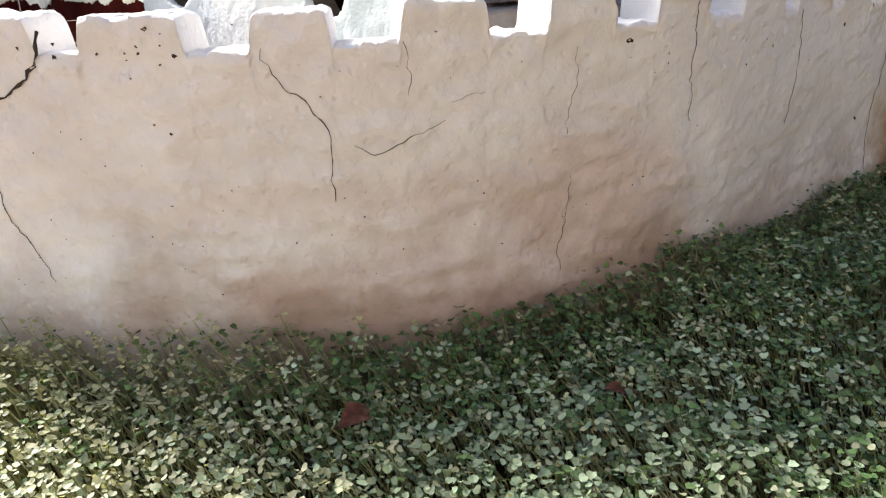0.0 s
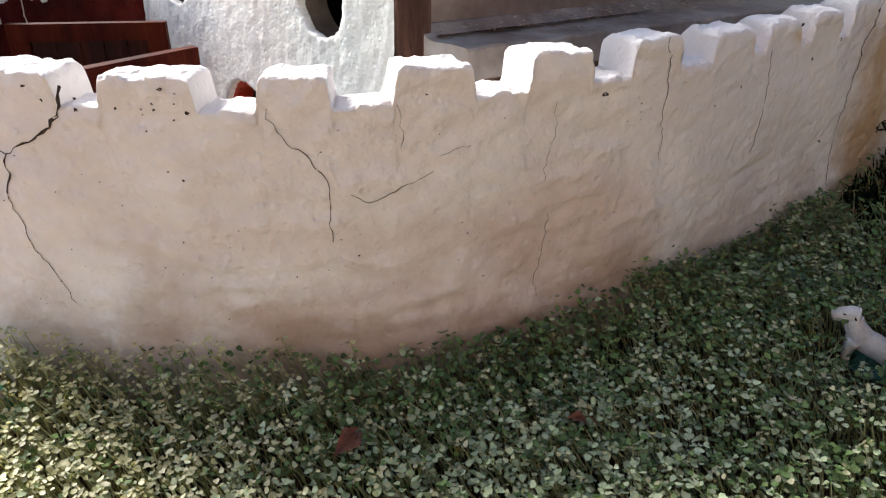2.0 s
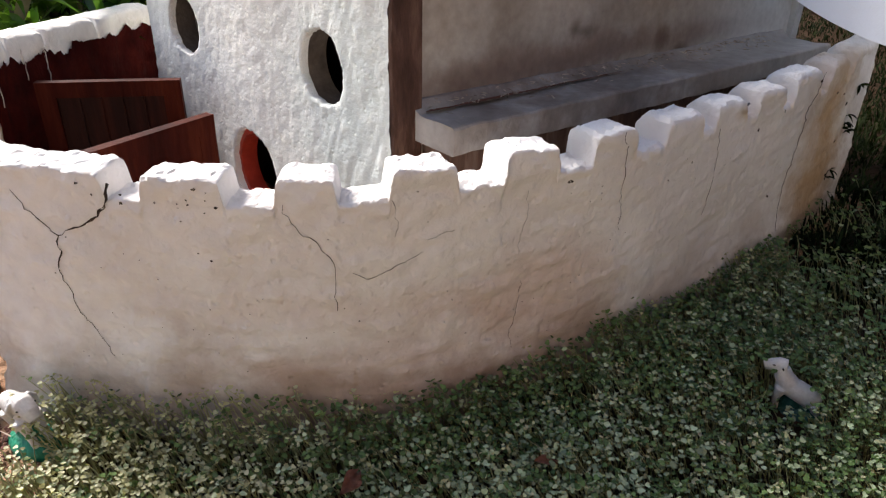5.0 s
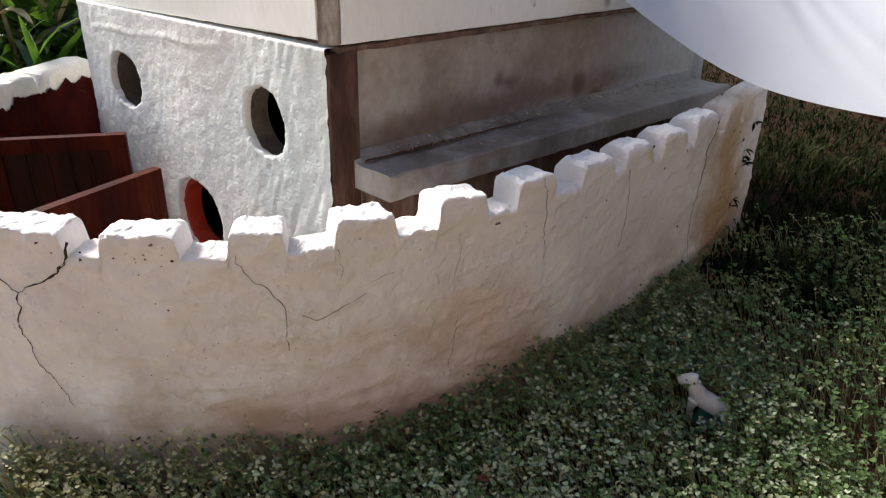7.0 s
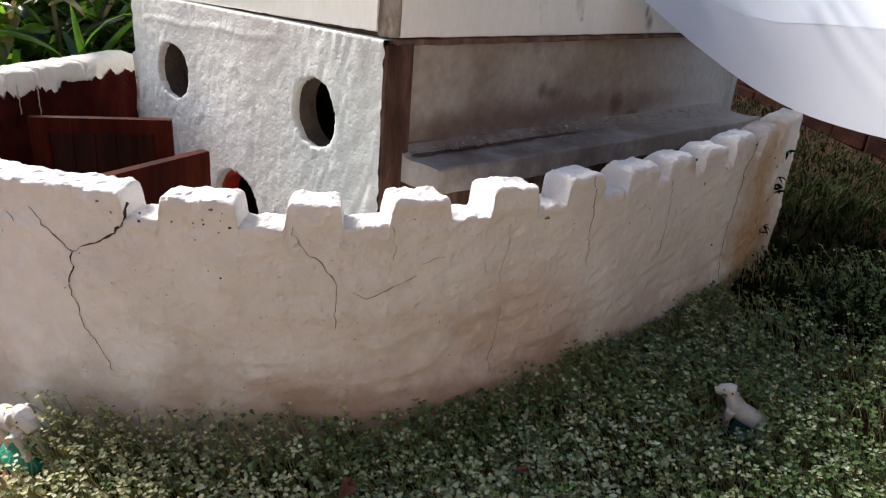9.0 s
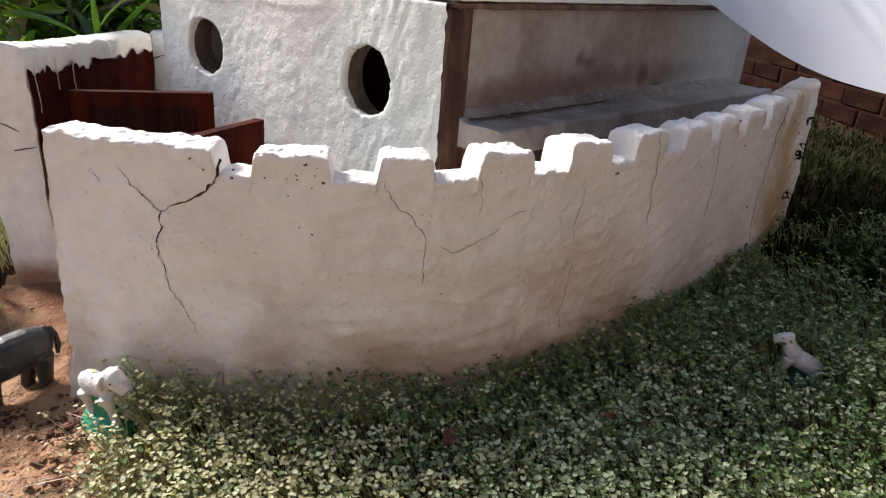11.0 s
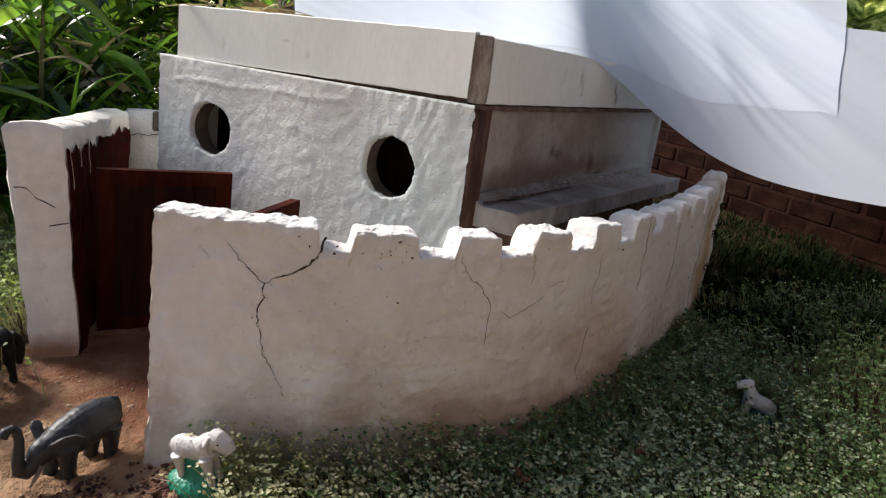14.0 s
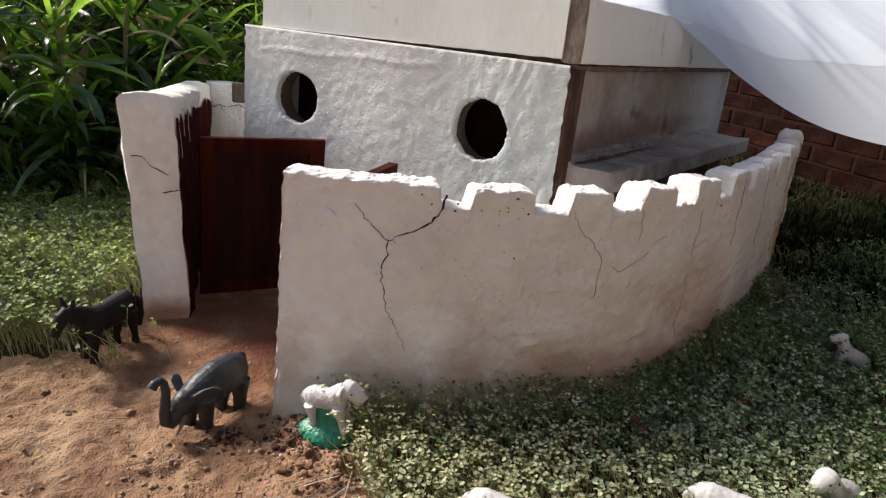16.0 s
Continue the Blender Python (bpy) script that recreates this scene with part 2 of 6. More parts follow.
MAROON = material("maroon_paint", [(0.3, (0.022, 0.0025, 0.002)), (0.55, (0.044, 0.005, 0.0035)), (0.75, (0.075, 0.011, 0.007))], 18, 0.8, 0.6, 80, gloss=0.04)
WHITE_DRIP = material("white_drip", [(0.35, (0.66, 0.62, 0.56)), (0.7, (0.78, 0.75, 0.70))], 25, 0.8, 0.5, 90)
# Dark colour stands in for the shade inside cracks and pits.
CRACK = material("crack_shade", [(0.3, (0.014, 0.010, 0.008)), (0.7, (0.07, 0.05, 0.038))], 60, 1.0, 0.3, 120)
PIPE_RED = material("red_pipe", [(0.3, (0.36, 0.03, 0.015)), (0.7, (0.55, 0.06, 0.03))], 20, 0.5, 0.2, 90)
PIPE_GREY = material("pipe_lining", [(0.3, (0.07, 0.052, 0.040)), (0.7, (0.15, 0.118, 0.093))], 30, 0.9, 0.5, 90)
SOIL = material("red_soil", [(0.3, (0.19, 0.092, 0.046)), (0.5, (0.325, 0.188, 0.103)), (0.68, (0.43, 0.28, 0.165))], 9, 1.0, 1.0, 90,
                stain=(0.16, 0.07, 0.045), stain_scale=5, stain_at=(0.60, 0.80), dist=0.008, fine=0.6,
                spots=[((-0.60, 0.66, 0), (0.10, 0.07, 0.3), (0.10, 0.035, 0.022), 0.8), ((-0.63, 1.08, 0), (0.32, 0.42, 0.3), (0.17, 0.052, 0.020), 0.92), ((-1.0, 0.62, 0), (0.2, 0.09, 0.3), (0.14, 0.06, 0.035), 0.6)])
BED_SOIL = material("bed_soil", [(0.3, (0.022, 0.012, 0.007)), (0.6, (0.05, 0.028, 0.016))], 25, 1.0, 0.9, 130, dist=0.006, gloss=0.1)
LAWN = material("rough_lawn", [(0.3, (0.02, 0.03, 0.010)), (0.55, (0.035, 0.055, 0.018)), (0.75, (0.07, 0.085, 0.035))], 6, 0.9, 0.8, 60, dist=0.02)
CLOD = material("soil_clod", [(0.3, (0.20, 0.115, 0.07)), (0.55, (0.32, 0.205, 0.13)), (0.7, (0.42, 0.30, 0.21))], 40, 1.0, 0.8, 180, island=0.3)
LUMP = material("broken_soil", [(0.3, (0.15, 0.07, 0.045)), (0.55, (0.26, 0.145, 0.09)), (0.7, (0.36, 0.23, 0.15))], 45, 1.0, 0.9, 180, island=0.45, gloss=0.1)
CREASE_DIRT = material("crease_dirt", [(0.3, (0.12, 0.045, 0.03)), (0.7, (0.24, 0.11, 0.075))], 50, 1.0, 0.8, 160, gloss=0.1)
DAMP = material("damp_soil", [(0.3, (0.035, 0.014, 0.010)), (0.7, (0.13, 0.06, 0.045))], 40, 1.0, 0.8, 180, island=0.4, gloss=0.2)
SPROUT = material("sprout_leaf", [(0.3, (0.066, 0.118, 0.036)), (0.55, (0.125, 0.190, 0.066)), (0.75, (0.205, 0.265, 0.108))], 5, 0.5, 0.25, 300,
                  island=0.55, gloss=0.25, translucent=(0.26, (1.15, 1.25, 0.5)))
SAGE_SPROUT = material("sage_sprout_leaf", [(0.3, (0.22, 0.275, 0.16)), (0.55, (0.385, 0.445, 0.275)), (0.75, (0.53, 0.585, 0.40))], 5, 0.5, 0.25, 300,
                       island=0.5, gloss=0.25, translucent=(0.20, (1.15, 1.2, 0.5)))
# Brighter leaf copy: the sunlight on the left bed is in its colour.
SUNLIT_SPROUT = material("sunlit_sprout_leaf", [(0.3, (0.17, 0.24, 0.05)), (0.55, (0.29, 0.37, 0.085)), (0.75, (0.41, 0.47, 0.14))], 5, 0.5, 0.25, 300,
                        island=0.5, translucent=(0.34, (1.2, 1.25, 0.4)))
PALE_SPROUT = material("pale_sprout_leaf", [(0.3, (0.36, 0.36, 0.20)), (0.55, (0.52, 0.51, 0.32)), (0.75, (0.64, 0.62, 0.44))], 5, 0.5, 0.25, 300,
                       island=0.35, translucent=(0.36, (1.2, 1.15, 0.45)))
POST_PLASTER = material("cream_limewash", [(0.3, (0.77, 0.705, 0.625)), (0.5, (0.84, 0.79, 0.72)), (0.7, (0.885, 0.855, 0.80))], 7, 0.95, 0.7, 48, stain=(0.66, 0.52, 0.40), stain_scale=4,
                        stain_at=(0.56, 0.86), dist=0.006, fine=0.3, pits=0.3, grain=(0.92, 1.05), gloss=0.25, spots=[((-0.80, 1.09, -0.005), (0.12, 0.12, 0.05), (0.30, 0.14, 0.08), 0.9)])
STEM = material("sprout_stem", [(0.3, (0.28, 0.30, 0.13)), (0.7, (0.50, 0.48, 0.26))], 9, 0.6, 0.0, 200, island=0.3, translucent=(0.2, (1.0, 1.0, 0.6)))
GRASS = material("grass_blade", [(0.3, (0.005, 0.009, 0.003)), (0.5, (0.012, 0.020, 0.006)), (0.7, (0.030, 0.036, 0.014))], 3, 0.8, 0.0, 200, gloss=0.05, island=0.7, translucent=(0.15, (0.9, 1.0, 0.4)))
SHRUB_LEAF = material("shrub_leaf", [(0.3, (0.014, 0.034, 0.010)), (0.55, (0.034, 0.068, 0.018)), (0.75, (0.10, 0.14, 0.05))], 4, 0.24, 0.2, 60,
                      island=0.85, gloss=0.9, translucent=(0.50, (6.4, 5.9, 1.9)), stretch=(1, 1, 1))
DRY_LEAF = material("dry_cane_leaf", [(0.3, (0.16, 0.11, 0.05)), (0.7, (0.42, 0.36, 0.20))], 12, 0.6, 0.2, 60, island=0.5, translucent=(0.3, (1.2, 1.1, 0.7)))
SHRUB_STEM = material("shrub_stem", [(0.3, (0.05, 0.05, 0.02)), (0.7, (0.13, 0.12, 0.05))], 12, 0.6, 0.3, 90)
DEAD_LEAF = material("dead_leaf", [(0.3, (0.24, 0.085, 0.05)), (0.7, (0.42, 0.20, 0.14))], 60, 0.7, 0.4, 200)
LITTER = material("litter", [(0.3, (0.20, 0.12, 0.075)), (0.7, (0.56, 0.48, 0.38))], 60, 0.8, 0.2, 200, island=0.5)
# Brick red taken almost to black: shade from house and sheet is included.
BRICK = material("shaded_brick", [(0.3, (0.008, 0.0028, 0.002)), (0.5, (0.016, 0.0052, 0.0034)), (0.74, (0.032, 0.0125, 0.008))], 9, 0.95, 0.8, 70, per_object=0.35,
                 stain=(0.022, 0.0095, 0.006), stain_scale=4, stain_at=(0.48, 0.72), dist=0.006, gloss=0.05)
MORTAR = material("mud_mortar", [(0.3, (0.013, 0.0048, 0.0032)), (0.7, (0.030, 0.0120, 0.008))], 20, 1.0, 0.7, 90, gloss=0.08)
THIN_CLOTH = material("thin_white_cotton", [(0.3, (0.82, 0.86, 0.94)), (0.7, (0.86, 0.90, 0.96))], 3, 0.9, 0.15, 900, translucent=(0.42, (1.05, 1.05, 1.05)), dist=0.001, sheer=0.07, gloss=0.1)
CLOTH = material("white_cotton", [(0.3, (0.84, 0.88, 0.95)), (0.7, (0.88, 0.92, 0.97))], 3, 0.9, 0.15, 900, translucent=(0.36, (1.05, 1.05, 1.05)), dist=0.001, sheer=0.0, gloss=0.1)
TOY_GREY = material("grey_toy_plastic", [(0.3, (0.013, 0.014, 0.017)), (0.6, (0.024, 0.026, 0.030)), (0.8, (0.045, 0.048, 0.053))], 14, 0.5, 0.4, 160, dist=0.001)
TOY_BLACK = material("black_toy_plastic", [(0.3, (0.006, 0.006, 0.006)), (0.7, (0.014, 0.013, 0.012))], 20, 0.6, 0.3, 160, dist=0.001, gloss=0.25)
TOY_WHITE = material("white_toy_plastic", [(0.3, (0.46, 0.435, 0.42)), (0.6, (0.60, 0.58, 0.57))], 25, 0.5, 0.15, 230, dist=0.001, stain=(0.50, 0.44, 0.40), stain_scale=30, stain_at=(0.6, 0.8))
TOY_GREEN = material("green_toy_plastic", [(0.3, (0.008, 0.15, 0.085)), (0.6, (0.015, 0.26, 0.15))], 25, 0.4, 0.6, 120, dist=0.002)
TOY_DARK_GREEN = material("dark_green_toy_plastic", [(0.3, (0.004, 0.045, 0.034)), (0.6, (0.008, 0.080, 0.058))], 25, 0.5, 0.6, 120, dist=0.002)
TOY_RIM = material("pale_ear_rim", [(0.3, (0.16, 0.17, 0.18)), (0.7, (0.26, 0.27, 0.28))], 30, 0.6, 0.1, 90)
TOY_IVORY = material("ivory_toy_plastic", [(0.3, (0.14, 0.10, 0.075)), (0.7, (0.24, 0.19, 0.15))], 25, 0.5, 0.1, 90)
# The pale end of the ramp paints sunlit patches into the dark greenery.
HEDGE = material("far_hedge", [(0.38, (0.03, 0.05, 0.014)), (0.50, (0.20, 0.25, 0.08)), (0.58, (0.50, 0.54, 0.28))], 5, 0.9, 0.6, 20, translucent=(0.6, (2.0, 1.9, 1.4)))
# Plaster of the unseen sky blockers, warm so that their bounce is warm.
SKY_BLOCKER = material("sky_blocker_plaster", [(0.3, (0.47, 0.39, 0.32)), (0.7, (0.57, 0.48, 0.40))], 3, 0.9, 0.3, 40)


# ---- builders ----
def empty(name, place=(0, 0, 0), **tags):
    ob = new(name)
    ob.location = place
    ob.empty_display_size = 0.05
    return tagged(ob, **tags)


def part(name, bm, mat, parent=None, label="", smooth=False):
    """Links a bmesh (or a mesh) as one mesh object, under a thing or a part."""
    if isinstance(bm, bmesh.types.BMesh):
        me = bpy.data.meshes.new(name)
        bmesh.ops.recalc_face_normals(bm, faces=bm.faces)
        bm.to_mesh(me)
        bm.free()
    else:
        me = bm
    for x in (mat if isinstance(mat, (list, tuple)) else [mat]):
        if x:
            me.materials.append(x)
    if smooth:
        me.polygons.foreach_set("use_smooth", [True] * len(me.polygons))
    ob = new(name, me)
    if parent:
        ob.parent = parent
        ob.location = -Vector(parent.location) if not parent.parent else (0, 0, 0)
    if label:
        ob["label"] = label
    return ob


def sheet(name, verts, faces):
    me = bpy.data.meshes.new(name)
    me.from_pydata([tuple(v) for v in verts], [], [tuple(f) for f in faces])
    me.update()
    return me


def big_mesh(name, verts, tris, mats, index):
    """A mesh of many triangles from arrays."""
    me = bpy.data.meshes.new(name)
    me.vertices.add(len(verts))
    me.vertices.foreach_set("co", np.ascontiguousarray(verts, np.float32).ravel())
    me.loops.add(tris.size)
    me.loops.foreach_set("vertex_index", np.ascontiguousarray(tris, np.int32).ravel())
    me.polygons.add(len(tris))
    me.polygons.foreach_set("loop_start", np.arange(0, tris.size, 3, dtype=np.int32))
    me.polygons.foreach_set("loop_total", np.full(len(tris), 3, np.int32))
    for x in mats:
        me.materials.append(x)
    me.polygons.foreach_set("material_index", np.ascontiguousarray(index, np.int32))
    me.update()
    return me


def slab(a, b, depth, z0, z1, bevel=0.003, rough=0.0, cuts=0):
    """An upright board: its face runs from a to b (x, y), it is depth thick to the left of that way."""
    a, b = Vector((*a, 0)), Vector((*b, 0))
    way = (b - a).normalized()
    side = Vector((-way.y, way.x, 0)) * depth
    bm = bmesh.new()
    low = [bm.verts.new(p + Vector((0, 0, z0))) for p in (a, b, b + side, a + side)]
    top = [bm.verts.new(p + Vector((0, 0, z1))) for p in (a, b, b + side, a + side)]
    bm.faces.new(low[::-1])
    bm.faces.new(top)
    for i in range(4):
        bm.faces.new((low[i], low[(i + 1) % 4], top[(i + 1) % 4], top[i]))
    if cuts:
        bmesh.ops.subdivide_edges(bm, edges=[e for e in bm.edges if e.calc_length() > 0.03], cuts=cuts, use_grid_fill=True)
    if bevel:
        es = [e for e in bm.edges if len(e.link_faces) == 2 and e.calc_face_angle(0) > 0.5]
        bmesh.ops.bevel(bm, geom=es, offset=bevel, segments=2, affect="EDGES")
    if rough:
        for v in bm.verts:
            v.co += noise.noise_vector(v.co * 25) * rough
    return bm


def ground_z(x, y):
    return 0.03 * x + 0.03 * (y - 0.7)


# ---- hull wall line ----
LINE = [(-0.615, 0.738), (-0.53, 0.704), (-0.45, 0.681), (-0.34, 0.664), (-0.22, 0.655), (-0.112, 0.655), (-0.07, 0.661), (0, 0.68),
        (0.134, 0.742), (0.27, 0.812), (0.456, 0.955), (0.655, 1.115), (0.80, 1.25), (0.95, 1.40)]


def spline(points, n=20):
    p = np.array(points, float)
    q = np.vstack([2 * p[0] - p[1], p, 2 * p[-1] - p[-2]])
    out = []
    for i in range(1, len(q) - 2):
        a, b, c, d = q[i - 1:i + 3]
        for k in range(n):
            u = k / n
            out.append(0.5 * (2 * b + (c - a) * u + (2 * a - 5 * b + 4 * c - d) * u * u + (-a + 3 * b - 3 * c + d) * u ** 3))
    return np.array(out + [p[-1]])


CURVE = spline(LINE)
RUN = np.r_[0, np.cumsum(np.linalg.norm(np.diff(CURVE, axis=0), axis=1))]
LENGTH = RUN[-1]


def along(s):
    """Place and outward normal of the hull wall's outer face at s metres along it."""
    p = np.array([np.interp(s, RUN, CURVE[:, k]) for k in (0, 1)])
    q = np.array([np.interp(min(s + 0.01, LENGTH), RUN, CURVE[:, k]) - np.interp(max(s - 0.01, 0), RUN, CURVE[:, k]) for k in (0, 1)])
    q /= np.linalg.norm(q)
    return p, np.array([q[1], -q[0]])


MERLONS = [(-0.1, 0.236, 0.388), (0.284, 0.384, 0.386), (0.446, 0.519, 0.389), (0.584, 0.671, 0.394), (0.738, 0.819, 0.398), (0.878, 0.955, 0.402),
           (1.030, 1.120, 0.398), (1.162, 1.246, 0.398), (1.282, 1.362, 0.402), (1.402, 1.508, 0.406), (1.55, 1.635, 0.410), (1.672, 1.95, 0.416)]


def smooth01(u):
    u = min(1, max(0, u))
    return u * u * (3 - 2 * u)


@functools.lru_cache(None)
def crest(s):
    """Height of the wall's top."""
    low = float(np.interp(s, (0.42, 0.55, 0.7, 1.0, 1.5), (0.352, 0.356, 0.359, 0.363, 0.361)))
    h = low + 0.004 * noise.noise(Vector((s * 30, 1.7, 0)))
    round_off = smooth01((s - 0.84) / 0.25)
    for a, b, top in MERLONS:
        soft, soft2 = 0.007 + 0.003 * round_off + 0.006 * noise.noise(Vector((a * 37, 1, 0))), 0.007 + 0.003 * round_off + 0.006 * noise.noise(Vector((b * 37, 5, 0)))
        f = min(smooth01((s - a + soft / 2) / soft), smooth01((b - s + soft2 / 2) / soft2))
        edge = max(0.0, 1 - min(abs(s - a), abs(s - b)) / (0.014 + 0.004 * round_off))
        t = top + 0.004 * noise.noise(Vector((s * 22, 4.2, 0))) - (0.005 + 0.004 * round_off) * edge ** 2 - 0.003 * max(0, noise.noise(Vector((s * 45, 8, 0))))
        h = max(h, low + f * (t - low))
    return h


def lumps(s, z):
    """Hand-worked plaster: how far the face stands out."""
    v = Vector((s, z, 0))
    calm = 1 - 0.5 * smooth01((s - 0.85) / 0.25)
    d = 0.005 * noise.noise(v * 9) + 0.0040 * calm * noise.noise(Vector((s * 22, z * 42, 3))) + 0.0019 * noise.noise(v * 75) + 0.0011 * noise.noise(v * 140)
    low = smooth01((0.26 - z) / 0.12)
    low *= 1 - 0.6 * smooth01((s - 0.9) / 0.2)
    d += (0.0016 + 0.0012 * low) * noise.noise(Vector((s * 13 + z * 6, z * 55 - s * 9, 31))) * smooth01((s - 0.2) / 0.2)
    d += 0.0009 * low * (0.4 - abs(noise.noise(Vector((s * 16, z * 70 - s * 12, 37)))))
    d += 0.0030 * max(0, noise.noise(Vector((s * 38, z * 38, 41))) - 0.35)
    d += 0.0022 * max(0, noise.noise(Vector((s * 55, z * 55, 8))) - 0.25)
    return d


def face_point(s, z, out=0.0):
    p, n = along(s)
    foot = 0.008 * max(0, 1 - s / 0.16) * max(0, 1 - z / 0.36)
    foot += 0.010 * smooth01((0.07 - z) / 0.09)
    # flakes of lime near the top and the free end
    flake = smooth01((noise.noise(Vector((s * 48, z * 60, 12))) + 0.05) * 6)
    foot += 0.0026 * flake * smooth01((z - crest(s) + 0.022 + 0.008 * noise.noise(Vector((s * 25, 3, 1)))) / 0.004)
    foot += 0.0026 * smooth01((noise.noise(Vector((s * 60, z * 34, 17))) - 0.1) * 5) * smooth01((0.05 - s) / 0.03)
    off = lumps(s, z) + foot + out
    return Vector((p[0] + n[0] * off, p[1] + n[1] * off, z))


def hull_wall():
    thick = 0.062
    marks = {0.0, LENGTH}
    for a, b, _ in MERLONS:
        for e in (a, b):
            for k in (-1.2, -0.6, -0.45, -0.3, -0.15, 0, 0.15, 0.3, 0.45, 0.6, 1.2):
                if 0 < e + k * 0.009 < LENGTH:
                    marks.add(e + k * 0.009)
    for s in np.arange(0.004, LENGTH, 0.005):
        if min(abs(s - x) for x in marks) > 0.002:
            marks.add(float(s))
    ss = sorted(marks)
    rows = []
    for s in ss:
        p, n = along(s)
        base = ground_z(p[0], p[1]) - 0.05
        h = crest(s)
        r = 0.005 + 0.007 * smooth01((s - 0.84) / 0.25)
        ring = []
        nz = 84
        for k in range(nz + 1):
            z = base + (h - r - base) * k / nz
            ring.append(face_point(s, z))
        inward = [(r * 0.12, r * 0.52), (r * 0.32, r * 0.26), (r * 0.64, r * 0.08)] + [(r + (thick - 2 * r) * k / 8, 0.0 if k < 8 else 0.001) for k in range(9)] + [(thick, r)]
        for d, drop in inward:
            q = face_point(s, h - r, -d)
            z = h - drop + (0.0020 * smooth01((noise.noise(Vector((s * 42, d * 50, 21))) + 0.05) * 5) - 0.0008 + 0.0013 * noise.noise(Vector((s * 60, d * 60, 9))) + 0.0016 * noise.noise(Vector((s * 130, d * 130, 2)))) * (1 if drop < 0.002 else 0.3)
            ring.append(Vector((q.x, q.y, z)))
        for k in range(1, 13):
            z = h - r + (base - h + r) * k / 12
            q = face_point(s, z, -thick)
            ring.append(q)
        rows.append(ring)
    m = len(rows[0])
    verts = [v for ring in rows for v in ring]
    faces = []
    for i in range(len(rows) - 1):
        for k in range(m - 1):
            a = i * m + k
            faces.append((a, a + 1, a + m + 1, a + m))
    faces.append(tuple(range(m)))
    faces.append(tuple((len(rows) - 1) * m + k for k in reversed(range(m))))
    # rough the free end
    for k in range(m):
        v = verts[k]
        v.x += 0.006 * noise.noise(Vector((v.y * 60, v.z * 45, 1))) - 0.002
    me = sheet("wall_hull", verts, faces)
    ob = part("wall_hull", me, WALL_PLASTER, smooth=True)
    # the flaking top stays crisp
    me.polygons.foreach_set("use_smooth", [not 85 <= (i % (m - 1)) < 97 for i in range(len(me.polygons))])
    return tagged(ob, "cracked limewashed low wall with battlements, curved like a ship's hull", "wall", kind="structure")


def ribbon(points, widths, surface, seed=0, lift=0.0009):
    """A thin jagged strip that lies on a surface, for the dark opening of a crack."""
    rnd = random.Random(seed)
    pts = []
    for (a, b) in zip(points, points[1:]):
        n = max(2, int(math.hypot(b[0] - a[0], b[1] - a[1]) / 0.006))
        for k in range(n):
            u = k / n
            pts.append((a[0] + (b[0] - a[0]) * u + rnd.uniform(-0.0026, 0.0026), a[1] + (b[1] - a[1]) * u + rnd.uniform(-0.0018, 0.0018)))
    pts.append(points[-1])
    bm = bmesh.new()
    last = None
    for i, (s, z) in enumerate(pts):
        u = i / (len(pts) - 1)
        w = float(np.interp(u, np.linspace(0, 1, len(widths)), widths)) * rnd.uniform(0.12, 0.65)
        q0, q1 = pts[max(0, i - 1)], pts[min(len(pts) - 1, i + 1)]
        dx, dz = q1[0] - q0[0], q1[1] - q0[1]
        g = math.hypot(dx, dz) or 1
        nx, nz = -dz / g * w / 2, dx / g * w / 2
        pair = (bm.verts.new(surface(s + nx, z + nz, lift)), bm.verts.new(surface(s, z, lift * 0.4)), bm.verts.new(surface(s - nx, z - nz, lift)))
        if last:
            bm.faces.new((last[0], last[1], pair[1], pair[0]))
            bm.faces.new((last[1], last[2], pair[2], pair[1]))
        last = pair
    return bm


